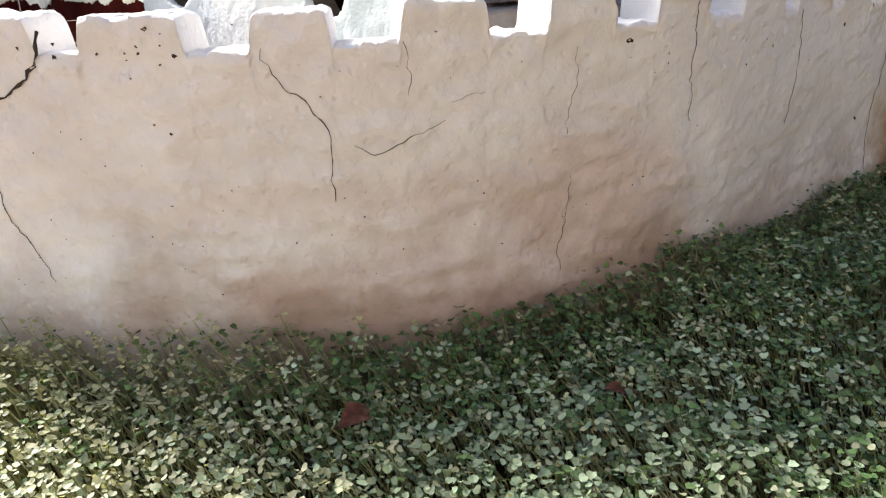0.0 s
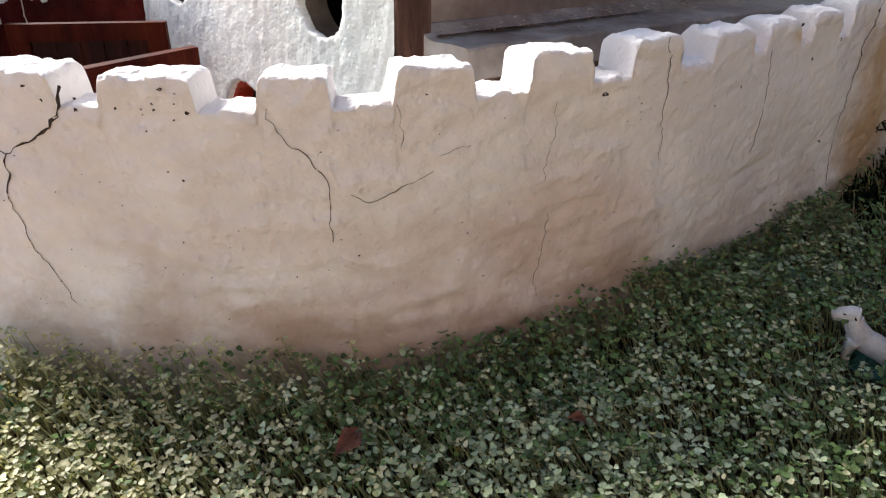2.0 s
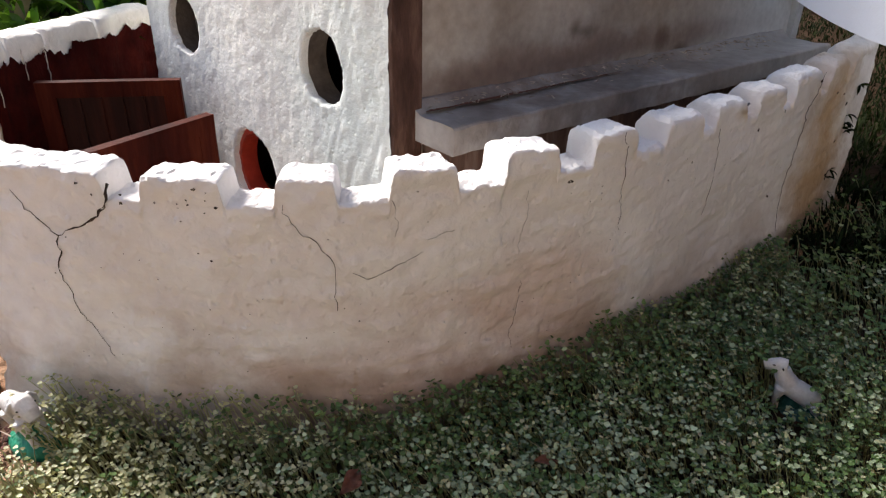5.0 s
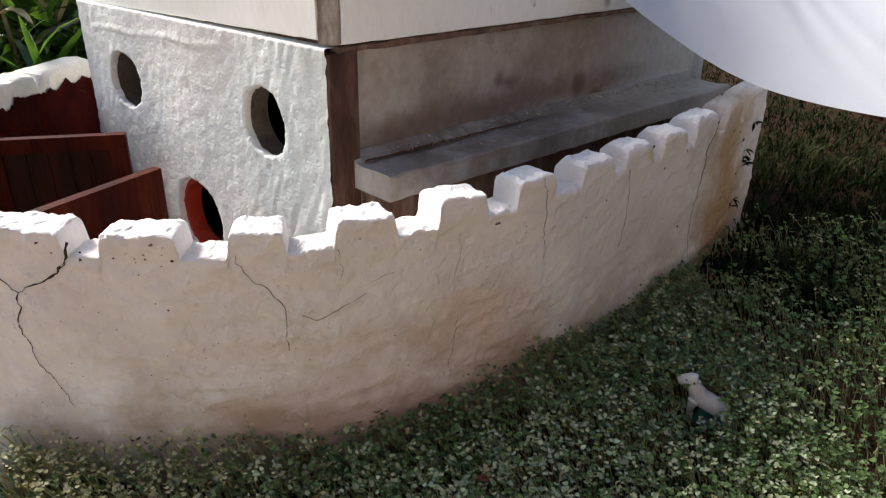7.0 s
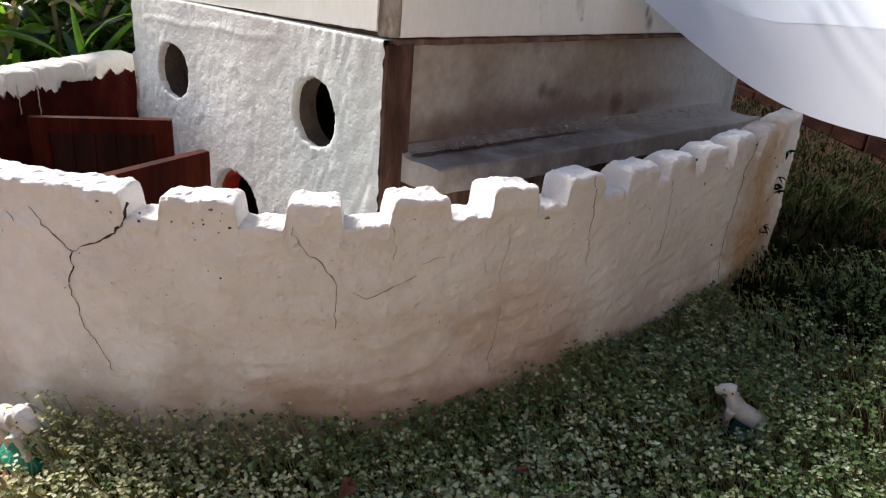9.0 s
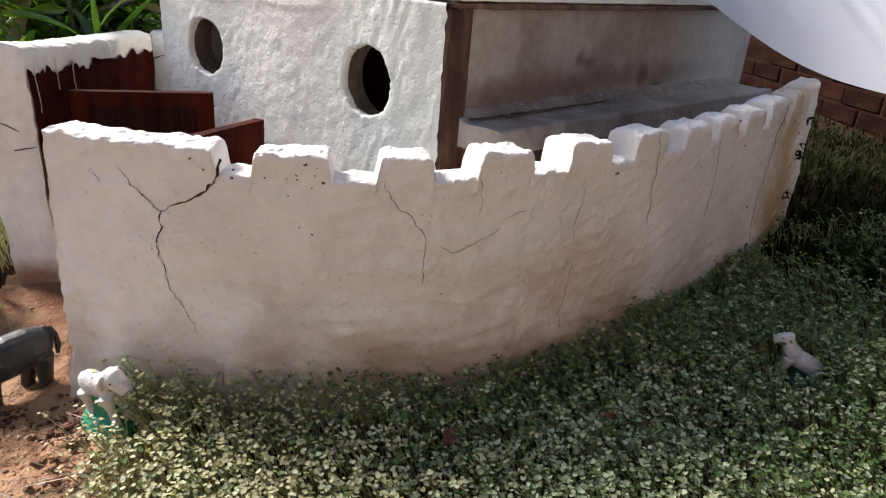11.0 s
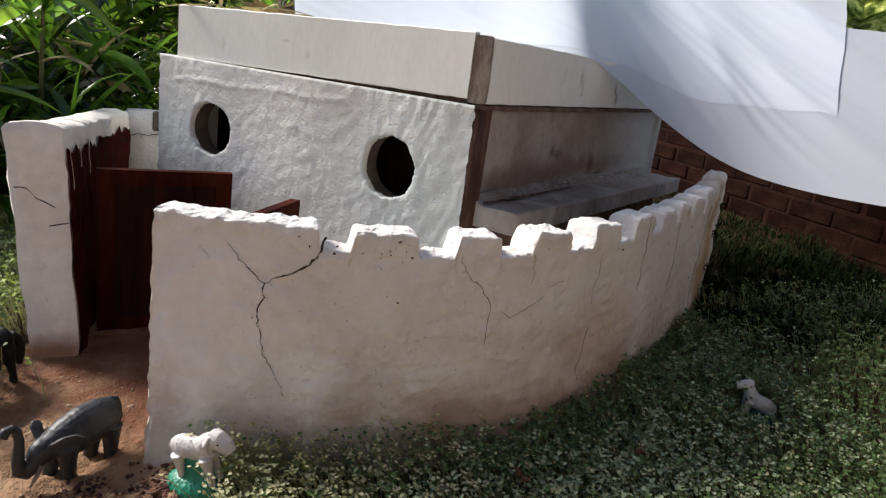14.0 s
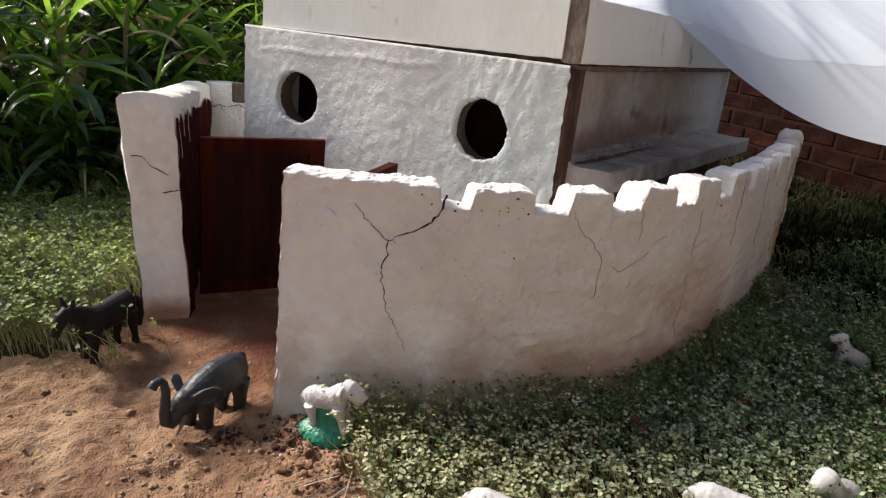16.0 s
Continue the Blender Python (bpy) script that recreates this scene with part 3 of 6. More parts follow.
CRACKS = [
    ([(0.243, 0.372), (0.237, 0.347), (0.224, 0.330), (0.209, 0.319), (0.189, 0.310), (0.162, 0.296)], [0.006, 0.0055, 0.005, 0.003, 0.002]),
    ([(0.108, 0.350), (0.134, 0.320), (0.160, 0.296), (0.164, 0.275), (0.153, 0.253), (0.156, 0.232), (0.162, 0.203), (0.165, 0.188),
      (0.177, 0.165), (0.192, 0.137), (0.201, 0.116)], [0.0007, 0.002, 0.0028, 0.0026, 0.002, 0.0016, 0.0006]),
    ([(0.453, 0.354), (0.463, 0.333), (0.477, 0.316), (0.496, 0.304), (0.506, 0.290), (0.515, 0.274), (0.511, 0.249), (0.511, 0.223),
      (0.513, 0.208)], [0.0012, 0.0014, 0.002, 0.0022, 0.0012, 0.0018]),
    ([(0.536, 0.264), (0.556, 0.252), (0.575, 0.262), (0.601, 0.272), (0.626, 0.281)], [0.0006, 0.0014, 0.0016, 0.0010, 0.0004]),
    ([(0.633, 0.300), (0.650, 0.304), (0.668, 0.306)], [0.0005, 0.0012, 0.0005]),
    ([(0.585, 0.357), (0.591, 0.334), (0.589, 0.308)], [0.0014, 0.0014, 0.0006]),
    ([(0.773, 0.341), (0.779, 0.315), (0.773, 0.291), (0.766, 0.277), (0.764, 0.250)], [0.0003, 0.0008, 0.0013, 0.0007, 0.0006]),
    ([(0.777, 0.206), (0.774, 0.192), (0.778, 0.180), (0.773, 0.163), (0.766, 0.139), (0.763, 0.113), (0.766, 0.094)],
     [0.001, 0.0018, 0.0012, 0.0024, 0.0018, 0.001]),
    ([(0.926, 0.400), (0.938, 0.367), (0.941, 0.337), (0.939, 0.306), (0.943, 0.282), (0.949, 0.244)], [0.0022, 0.0036, 0.003, 0.0012, 0.0006]),
    ([(1.172, 0.358), (1.178, 0.324), (1.179, 0.293), (1.175, 0.263), (1.172, 0.227), (1.167, 0.210)], [0.0026, 0.0012, 0.001, 0.002, 0.0012]),
    ([(1.505, 0.400), (1.500, 0.366), (1.469, 0.329), (1.476, 0.277), (1.462, 0.229), (1.460, 0.178), (1.464, 0.133), (1.474, 0.085)],
     [0.004, 0.006, 0.007, 0.003, 0.004, 0.0045, 0.003]),
    ([(0.070, 0.338), (0.082, 0.327)], [0.0008, 0.0012]),
]
CHIPS = [(0.841, 0.344, 0.006), (0.899, 0.326, 0.0025), (0.899, 0.316, 0.002), (0.900, 0.306, 0.0016), (1.392, 0.184, 0.005), (0.353, 0.374, 0.004),
         (0.375, 0.350, 0.004), (0.258, 0.350, 0.005), (0.262, 0.362, 0.004), (0.330, 0.330, 0.0024), (0.300, 0.352, 0.0028), (0.344, 0.286, 0.0022),
         (0.361, 0.278, 0.003), (0.224, 0.165, 0.0018), (0.212, 0.186, 0.0018), (0.618, 0.365, 0.002), (0.470, 0.165, 0.0018), (1.050, 0.300, 0.0024),
         (1.105, 0.318, 0.004), (1.300, 0.330, 0.006), (1.242, 0.385, 0.006), (1.368, 0.352, 0.006), (1.50, 0.385, 0.007), (1.66, 0.33, 0.006),
         (1.71, 0.30, 0.008), (1.74, 0.25, 0.008), (1.70, 0.22, 0.007), (1.62, 0.34, 0.005), (0.222, 0.358, 0.0035), (0.206, 0.372, 0.003),
         (0.69, 0.14, 0.0016), (0.06, 0.31, 0.0016), (0.40, 0.20, 0.0014), (0.66, 0.215, 0.0014)]


def chip(s, z, r, seed):
    """A small dark patch that stands in for a shaded pit in the plaster."""
    rnd = random.Random(seed)
    bm = bmesh.new()
    ring = [bm.verts.new(face_point(s + r * rnd.uniform(0.25, 0.95) * math.cos(a), z + r * rnd.uniform(0.15, 0.75) * math.sin(a), 0.0008))
            for a in [k * math.tau / 9 for k in range(9)]]
    mid = bm.verts.new(face_point(s, z, 0.0002))
    for i in range(9):
        bm.faces.new((ring[i], ring[(i + 1) % 9], mid))
    return bm


_c = random.Random(19)
CHIPS += [(_c.uniform(0.12, 1.6), _c.uniform(0.09, 0.34), _c.uniform(0.0008, 0.0018)) for _ in range(80)]
CHIPS += [(_c.gauss(0.355, 0.035), _c.gauss(0.352, 0.014), _c.uniform(0.0012, 0.0028)) for _ in range(9)]
wall = hull_wall()
for i, (pts, widths) in enumerate(CRACKS):
    wide = 1.4 if i in (0, 1) else 0.35 if i in (6, 7) else 0.75 if i in (8, 9, 10) else 1.1
    part("crack", ribbon(pts, [w * wide for w in widths], face_point, i), CRACK, wall, "dark crack in the plaster")
for i, (s, z, r) in enumerate(CHIPS):
    part("chip", chip(s, z, r, i), CRACK, wall, "small dark pit in the plaster")

# ---- house of the ark ----
CORNER = np.array([-0.050, 0.977])
FRONT = np.array([-0.690, 0.7238])
FRONT /= np.linalg.norm(FRONT)
FRONT_N = np.array([-FRONT[1], FRONT[0]])
SIDE = np.array([0.7727, 0.6347])
SIDE_N = np.array([SIDE[1], -SIDE[0]])
FRONT_LEN, SIDE_LEN = 0.852, 1.335
HOLES = [(0.682, 0.406, 0.0625, 0.0605), (0.180, 0.409, 0.0635, 0.0645), (0.443, 0.142, 0.083, 0.088)]
PROUD = 0.016


def on_front(u, z, out=0.0):
    p = CORNER + FRONT * u + FRONT_N * (out + PROUD)
    return Vector((p[0], p[1], z))


def on_side(v, z, out=0.0):
    p = CORNER + SIDE * v + SIDE_N * out
    return Vector((p[0], p[1], z))


def front_relief(u, z):
    drag = smooth01((0.34 - u) / 0.25)
    d = 0.005 * noise.noise(Vector((u * 6, z * 6, 5))) + 0.0012 * noise.noise(Vector((u * 40 + 3 * noise.noise(Vector((u * 6, z * 6, 3))), z * (36 - 18 * drag), 1)))
    d += 0.0009 * noise.noise(Vector((u * 80, z * (74 - 30 * drag), 2))) + 0.0018 * max(0.0, noise.noise(Vector((u * 30, z * 30, 12))) - 0.15)
    # drag marks of the trowel near the corner
    d += 0.0028 * smooth01((0.34 - u) / 0.2) * (0.35 - abs(noise.noise(Vector((u * 46 + z * 20, z * 13 - u * 6, 15)))))
    return d + 0.0022 * smooth01((0.008 - abs(z - (0.538 - 0.03 * (u / 0.87) + 0.006 * noise.noise(Vector((u * 9, 0, 6)))))) / 0.008) * (1 if 0.3 < u < 0.8 else 0.2)


def house_front():
    step = 0.0055
    nu, nz = int(FRONT_LEN / step), int(0.63 / step)
    us = np.linspace(0, FRONT_LEN, nu + 1)
    zs = np.linspace(-0.06, 0.562, nz + 1)
    bm = bmesh.new()
    blocks = []
    for hu, hz, ru, rz in HOLES:
        i0, i1 = np.searchsorted(us, hu - ru - 0.012) - 1, np.searchsorted(us, hu + ru + 0.012)
        k0, k1 = np.searchsorted(zs, hz - rz - 0.012) - 1, np.searchsorted(zs, hz + rz + 0.012)
        blocks.append((i0, i1, k0, k1))

    def vert(u, z, extra=0.0):
        return bm.verts.new(on_front(u, z, front_relief(u, z) + extra))

    at = {}
    for i, u in enumerate(us):
        for k, z in enumerate(zs):
            if any(i0 < i < i1 and k0 < k < k1 for i0, i1, k0, k1 in blocks):
                continue
            at[i, k] = vert(u + (0.004 * noise.noise(Vector((0, z * 60, 7))) if i in (0, nu) else 0), z)
    for i in range(nu):
        for k in range(nz):
            if not any(i0 <= i < i1 and k0 <= k < k1 for i0, i1, k0, k1 in blocks):
                bm.faces.new((at[i, k], at[i + 1, k], at[i + 1, k + 1], at[i, k + 1]))
    lip = [bm.verts.new(at[i, nz].co - Vector((*FRONT_N, 0.03)) * 0.034) for i in range(nu + 1)]
    for i in range(nu):
        bm.faces.new((at[i, nz], at[i + 1, nz], lip[i + 1], lip[i]))
    for j, (hu, hz, ru, rz) in enumerate(HOLES):
        i0, i1, k0, k1 = blocks[j]
        loop = [(i, k0) for i in range(i0, i1)] + [(i1, k) for k in range(k0, k1)] + [(i, k1) for i in range(i1, i0, -1)] + [(i0, k) for k in range(k1, k0, -1)]
        last = [at[c] for c in loop]
        for f in (0.35, 0.7, 0.92, 1.0):
            ring = []
            for i, k in loop:
                a = math.atan2((zs[k] - hz) / rz, (us[i] - hu) / ru)
                w = 1 + 0.045 * noise.noise(Vector((math.cos(a) * 2.6, math.sin(a) * 2.6, j))) + 0.045 * noise.noise(Vector((math.cos(a) * 9, math.sin(a) * 9, j)))
                cu, cz = hu + ru * w * math.cos(a), hz + rz * w * math.sin(a)
                ring.append(vert(us[i] * (1 - f) + cu * f, zs[k] * (1 - f) + cz * f, -0.0025 if f == 1.0 else 0))
            for n in range(len(loop)):
                bm.faces.new((last[n], last[(n + 1) % len(loop)], ring[(n + 1) % len(loop)], ring[n]))
            last = ring
        deep = [bm.verts.new(v.co - Vector((*FRONT_N, 0)) * 0.013) for v in last]
        for n in range(len(loop)):
            bm.faces.new((last[n], last[(n + 1) % len(loop)], deep[(n + 1) % len(loop)], deep[n]))
    return bm


house = empty("ark_house", (*CORNER, 0), label="whitewashed plaster model house of an ark with round portholes", category="model house")
front_wall = part("front_wall", house_front(), HOUSE_PLASTER, house, "bluish white rough plaster wall with round holes", smooth=True)


def tube_lining(u, z, ru, rz, deep, thick):
    bm = bmesh.new()
    rings = []
    for out, f in ((-0.0125, 1.12), (-0.0125, 1 - thick), (-deep, 1 - thick), (-deep, 1.12), (-0.0125, 1.12)):
        rings.append([bm.verts.new(on_front(u + ru * f * 1.01 * math.cos(a), z + rz * f * 1.01 * math.sin(a), out)) for a in [k * math.tau / 40 for k in range(40)]])
    for a, b in zip(rings, rings[1:]):
        for k in range(40):
            bm.faces.new((a[k], a[(k + 1) % 40], b[(k + 1) % 40], b[k]))
    return bm


for j, (u, z, ru, rz) in enumerate(HOLES):
    part("porthole_lining", tube_lining(u, z, ru, rz, 0.060 if j < 2 else 0.05, -0.045 if j < 2 else 0.12), PIPE_GREY if j < 2 else PIPE_RED, front_wall,
         "rough grey lining of a round hole" if j < 2 else "bright red ring in a round doorway", smooth=False)
part("corner_board", slab(CORNER - SIDE * 0.003 + FRONT_N * 0.0135, CORNER - SIDE * 0.003 - FRONT_N * 0.047, -0.010, -0.05, 0.556, 0.001, 0.0035, 7), CHIPPED, house,
     "bare brown edge of the front wall")


def panel_side():
    bm = bmesh.new()
    nv, nz = 110, 40
    at = {}
    for i in range(nv + 1):
        for k in range(nz + 1):
            v, z = 0.046 + (SIDE_LEN - 0.046) * i / nv, -0.05 + 0.606 * k / nz
            at[i, k] = bm.verts.new(on_side(v, z, -0.012 + 0.003 * noise.noise(Vector((v * 9, z * 9, 2))) + 0.0012 * noise.noise(Vector((v * 45, z * 45, 4)))))
    for i in range(nv):
        for k in range(nz):
            bm.faces.new((at[i, k], at[i + 1, k], at[i + 1, k + 1], at[i, k + 1]))
    return bm


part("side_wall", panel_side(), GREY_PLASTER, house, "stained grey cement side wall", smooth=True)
far_left = CORNER + FRONT * FRONT_LEN
far_right = CORNER + SIDE * SIDE_LEN
far_back = far_left + SIDE * SIDE_LEN
part("end_wall", slab(far_left + FRONT_N * 0.011, far_left + SIDE * SIDE_LEN, -0.04, -0.06, 0.556, 0.003), HOUSE_PLASTER, house)
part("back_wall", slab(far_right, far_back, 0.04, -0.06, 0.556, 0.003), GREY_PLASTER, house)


def ledge_mesh():
    bm = bmesh.new()
    nv = 110
    rows = []
    for i in range(nv + 1):
        v = 0.030 + (1.26 - 0.030) * i / nv
        w = 0.102 + 0.020 * v / 1.2
        z1 = 0.366 - 0.020 * v / 1.2
        z0 = z1 - 0.046
        ring = []
        for out, z in ((-0.03, z0), (w - 0.002, z0), (w, z0 + 0.002), (w, z0 + 0.02), (w, z1 - 0.004), (w - 0.002, z1 - 0.001), (w - 0.006, z1), (w * 0.66, z1 - 0.001), (w * 0.33, z1 - 0.002), (0.018, z1 - 0.001), (0.004, z1 + 0.006), (-0.006, z1 + 0.016), (-0.03, z1 + 0.018)):
            p = on_side(v, z, out)
            p += Vector((0, 0, 1)) * (0.003 * noise.noise(Vector((v * 18, out * 30, 3))) + 0.0016 * noise.noise(Vector((v * 60, out * 60, 8)))) * (1 if z > z0 + 0.03 else 0.5)
            p += Vector((*SIDE_N, 0)) * (0.003 * noise.noise(Vector((v * 25, 1, 6))) + 0.0015 * noise.noise(Vector((v * 70, z * 60, 6))))
            ring.append(bm.verts.new(p))
        rows.append(ring)
    for a, c in zip(rows, rows[1:]):
        for k in range(len(a) - 1):
            bm.faces.new((a[k], a[k + 1], c[k + 1], c[k]))
    bm.faces.new(rows[0])
    bm.faces.new(rows[-1][::-1])
    return bm


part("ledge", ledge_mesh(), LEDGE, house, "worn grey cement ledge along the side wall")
# Foot coloured dark to read as the shaded opening below the ledge.
part("plinth", slab(CORNER + SIDE * 0.06 + SIDE_N * 0.06, CORNER + SIDE * 1.2 + SIDE_N * 0.06, 0.08, -0.05, 0.310, 0.004), BARE_WOOD, house, "side wall foot coloured dark for the shade under the ledge")


part("top_plate", slab(CORNER + FRONT * 0.775 - FRONT_N * 0.012, CORNER + FRONT * 0.03 - FRONT_N * 0.012, 0.02, 0.53, 0.60, 0.0), BARE_WOOD, house, "dark wooden plate under the roof")
part("top_plate", slab(CORNER + SIDE * 0.05 - SIDE_N * 0.022, CORNER + SIDE * 1.30 - SIDE_N * 0.022, 0.02, 0.53, 0.60, 0.0), BARE_WOOD, house, "dark wooden plate under the roof")


# Added dark sheet that stands in for the dim interior behind the portholes.
part("inner_board", slab(CORNER + FRONT * 0.80 - FRONT_N * 0.13, CORNER + FRONT * 0.06 - FRONT_N * 0.13, 0.01, -0.04, 0.55, 0.0), DOOR_PANEL, house, "near-black sheet added so the portholes look dark")


# roof tray of painted boards
def board_between(a, b, depth, za, zb, ta, tb, jag=0.0012):
    """A painted board whose lower and upper edges slope from za, ta at a to zb, tb at b."""
    a, b = Vector((*a, 0)), Vector((*b, 0))
    way = (b - a).normalized()
    side = Vector((-way.y, way.x, 0)) * depth
    bm = bmesh.new()
    n = 40
    rows = []
    for i in range(n + 1):
        u = i / n
        p = a.lerp(b, u)
        lo, hi = za + (zb - za) * u, ta + (tb - ta) * u
        lo += jag * noise.noise(Vector((u * 40, 1, za)))
        hi += jag * noise.noise(Vector((u * 40, 2, za)))
        e = 0.002
        rows.append([bm.verts.new(q) for q in (p + Vector((0, 0, lo + e)), p + Vector((0, 0, hi - e)), p + side * 0.15 + Vector((0, 0, hi)), p + side + Vector((0, 0, hi)),
                                               p + side + Vector((0, 0, lo)), p + side * 0.15 + Vector((0, 0, lo)))])
    for r0, r1 in zip(rows, rows[1:]):
        for k in range(6):
            bm.faces.new((r0[k], r0[(k + 1) % 6], r1[(k + 1) % 6], r1[k]))
    bm.faces.new(rows[0])
    bm.faces.new(rows[-1][::-1])
    return bm


roof = empty("roof_tray", (*CORNER, 0.56), label="white painted wooden roof tray with a chipped corner on the house", category="roof")
f0, f1 = CORNER + FRONT * 0.022 + FRONT_N * 0.014, CORNER + FRONT * 0.803 + FRONT_N * 0.008
part("front_board", board_between(f0, f1, -0.02, 0.572, 0.561, 0.697, 0.680), BOARD, roof, "cream white painted board with fine scratches")
s0, s1 = CORNER + SIDE * 0.010 + SIDE_N * 0.012, CORNER + SIDE * 1.30 + SIDE_N * 0.012
part("side_board", board_between(s0, s1, 0.02, 0.566, 0.562, 0.690, 0.684), BOARD, roof, "white painted side board of the roof")
part("corner_post", slab(CORNER + FRONT * 0.0205 + FRONT_N * 0.013, CORNER + SIDE * 0.0085 + SIDE_N * 0.011, 0.02, 0.566, 0.692, 0.002, 0.004, 7), WORN_POST, roof,
     "chipped brown wooden corner")
part("under_strip", board_between(CORNER + SIDE * 0.004 + SIDE_N * 0.008, CORNER + SIDE * 1.31 + SIDE_N * 0.008, 0.02, 0.552, 0.552, 0.5635, 0.5605, 0.002), BARE_WOOD, roof,
     "split dark brown wooden strip under the board")
f2 = f1 + SIDE * 1.29
part("end_board", board_between(f1 - FRONT_N * 0.002 + FRONT * 0.001, f2, -0.02, 0.561, 0.561, 0.678, 0.678), BOARD, roof)
top = bmesh.new()
quad = [Vector((*p, 0.672)) for p in (f0 - FRONT_N * 0.02, s1 - SIDE_N * 0.02, f2, f1 - FRONT_N * 0.02)]
lid = [top.verts.new(q) for q in quad] + [top.verts.new(q - Vector((0, 0, 0.03))) for q in quad]
for f in ((0, 1, 2, 3), (7, 6, 5, 4), (0, 4, 5, 1), (1, 5, 6, 2), (2, 6, 7, 3), (3, 7, 4, 0)):
    top.faces.new([lid[i] for i in f])
part("roof_lid", top, BOARD, roof)

# ---- far side of the hull: wall from gate post to house ----
def far_wall():
    """The short wall that starts at the gate post and ends at the house, white outside."""
    foot = [(-0.762, 1.104), (-0.757, 1.25), (-0.747, 1.50), (-0.735, 1.83)]
    head = [(-0.795, 1.150), (-0.785, 1.28), (-0.765, 1.53), (-0.738, 1.83)]
    inner0, inner1 = spline(foot, 30), spline(head, 30)
    n = len(inner0)
    rows = []
    for i in range(n):
        u = i / (n - 1)
        q = inner0[min(i + 1, n - 1)] - inner0[max(i - 1, 0)]
        q /= np.linalg.norm(q)
        left = np.array([-q[1], q[0]])
        w0, w1 = 0.082, 0.10 - 0.02 * u
        h = 0.433 - 0.047 * u
        for a, b, d in ((0.22, 0.245, 0.022), (0.44, 0.465, 0.022), (0.68, 0.705, 0.022)):
            if a < u < b:
                h -= d
        base = -0.06
        ring = []
        for k in range(31):
            f = k / 30
            p = inner0[i] * (1 - f) + inner1[i] * f
            z = base + (h - 0.008 - base) * f
            e = 0.007 * noise.noise(Vector((u * 12, z * 11, 4))) + 0.004 * noise.noise(Vector((u * 20, z * 45, 4))) + 0.0015 * noise.noise(Vector((u * 40, z * 110, 4)))
            ring.append(Vector((*(p - left * e), z)))
        for d, drop in ((0.006, 0.003), (0.03, -0.002), (0.06, -0.002), (w1 - 0.008, 0.004), (w1, 0.014)):
            ring.append(Vector((*(inner1[i] + left * d), h - drop + 0.003 * noise.noise(Vector((u * 30, d * 60, 1))))))
        for k in range(1, 21):
            f = 1 - k / 20
            p = (inner0[i] + left * w0) * (1 - f) + (inner1[i] + left * w1) * f
            z = base + (h - 0.008 - base) * f
            ring.append(Vector((*(p + left * (0.008 * noise.noise(Vector((u * 12, z * 10, 9))) + 0.004 * noise.noise(Vector((u * 12, z * 40, 9))))), z)))
        rows.append(ring)
    m = len(rows[0])
    verts = [v for r in rows for v in r]
    faces = []
    for i in range(n - 1):
        for k in range(m - 1):
            a = i * m + k
            faces.append((a, a + m, a + m + 1, a + 1))
    me = sheet("wall_far", verts, faces)
    ob = part("wall_far", me, POST_PLASTER, smooth=True)
    # the end face as a grid, so that it can be rough
    cap = bmesh.new()
    ring = rows[0]
    grid = []
    for k in range(31):
        a, b = ring[k], ring[min(m - 1, m - 1 - int(k * 20 / 30))]
        line = []
        for j in range(9):
            p = a.lerp(b, j / 8)
            if 0 < j < 8:
                p = p + Vector((0.25, -0.95, 0)) * (0.006 + 0.007 * noise.noise(p * 14) + 0.0035 * noise.noise(p * 45) + 0.0015 * noise.noise(p * 110))
            line.append(cap.verts.new(p))
        grid.append(line)
    topline = [cap.verts.new(v) for v in ring[31:35]]
    cap.faces.new(grid[30] + topline[::-1])
    for r0, r1 in zip(grid, grid[1:]):
        for j in range(8):
            cap.faces.new((r0[j], r0[j + 1], r1[j + 1], r1[j]))
    face = part("post_face", cap, POST_PLASTER, ob, "white plaster end of the wall beside the gate", smooth=True)
    tagged(ob, "white plastered low wall with maroon painted inner face", "wall", kind="structure")
    return ob, face, rows


far, post_face, far_rows = far_wall()
FAR_N = len(far_rows)


def far_inner(u, z, out=0.0):
    """A point on the inner face, u from the gate to the house."""
    x = u * (FAR_N - 1)
    i = min(FAR_N - 2, max(0, int(x)))
    f = x - i
    res = []
    for r in (far_rows[i], far_rows[i + 1]):
        h = np.array([r[k].z for k in range(31)])
        res.append(Vector([float(np.interp(z, h, [r[k][c] for k in range(31)])) for c in range(3)]))
    p = res[0].lerp(res[1], f)
    way = res[1] - res[0]
    right = Vector((way.y, -way.x, 0)).normalized()
    p = p + right * out
    p.z = z
    return p


def maroon_paint():
    """A coat of maroon paint on the inner face, with a ragged upper edge."""
    bm = bmesh.new()
    rows = []
    n = 150
    for i in range(n + 1):
        u = 0.004 + 0.985 * i / n
        lobe = abs(math.sin(u * 15 + 1.6 * noise.noise(Vector((u * 6, 0, 3)))))
        edge = 0.396 - 0.040 * u - 0.016 * lobe ** 0.6 + 0.012 * noise.noise(Vector((u * 22, 0, 3))) + 0.009 * noise.noise(Vector((u * 70, 0, 1)))
        rows.append([bm.verts.new(far_inner(u + (0.0 if i in (0, n) and k > 2 else 0) * (0 if i == 0 else 1), -0.05 + (edge + 0.05) * k / 24, 0.0035))
                     for k in range(25)])
    for a, b in zip(rows, rows[1:]):
        for k in range(24):
            bm.faces.new((a[k], b[k], b[k + 1], a[k + 1]))
    return bm


part("paint_coat", maroon_paint(), MAROON, far, "maroon paint with a ragged upper edge", smooth=True)
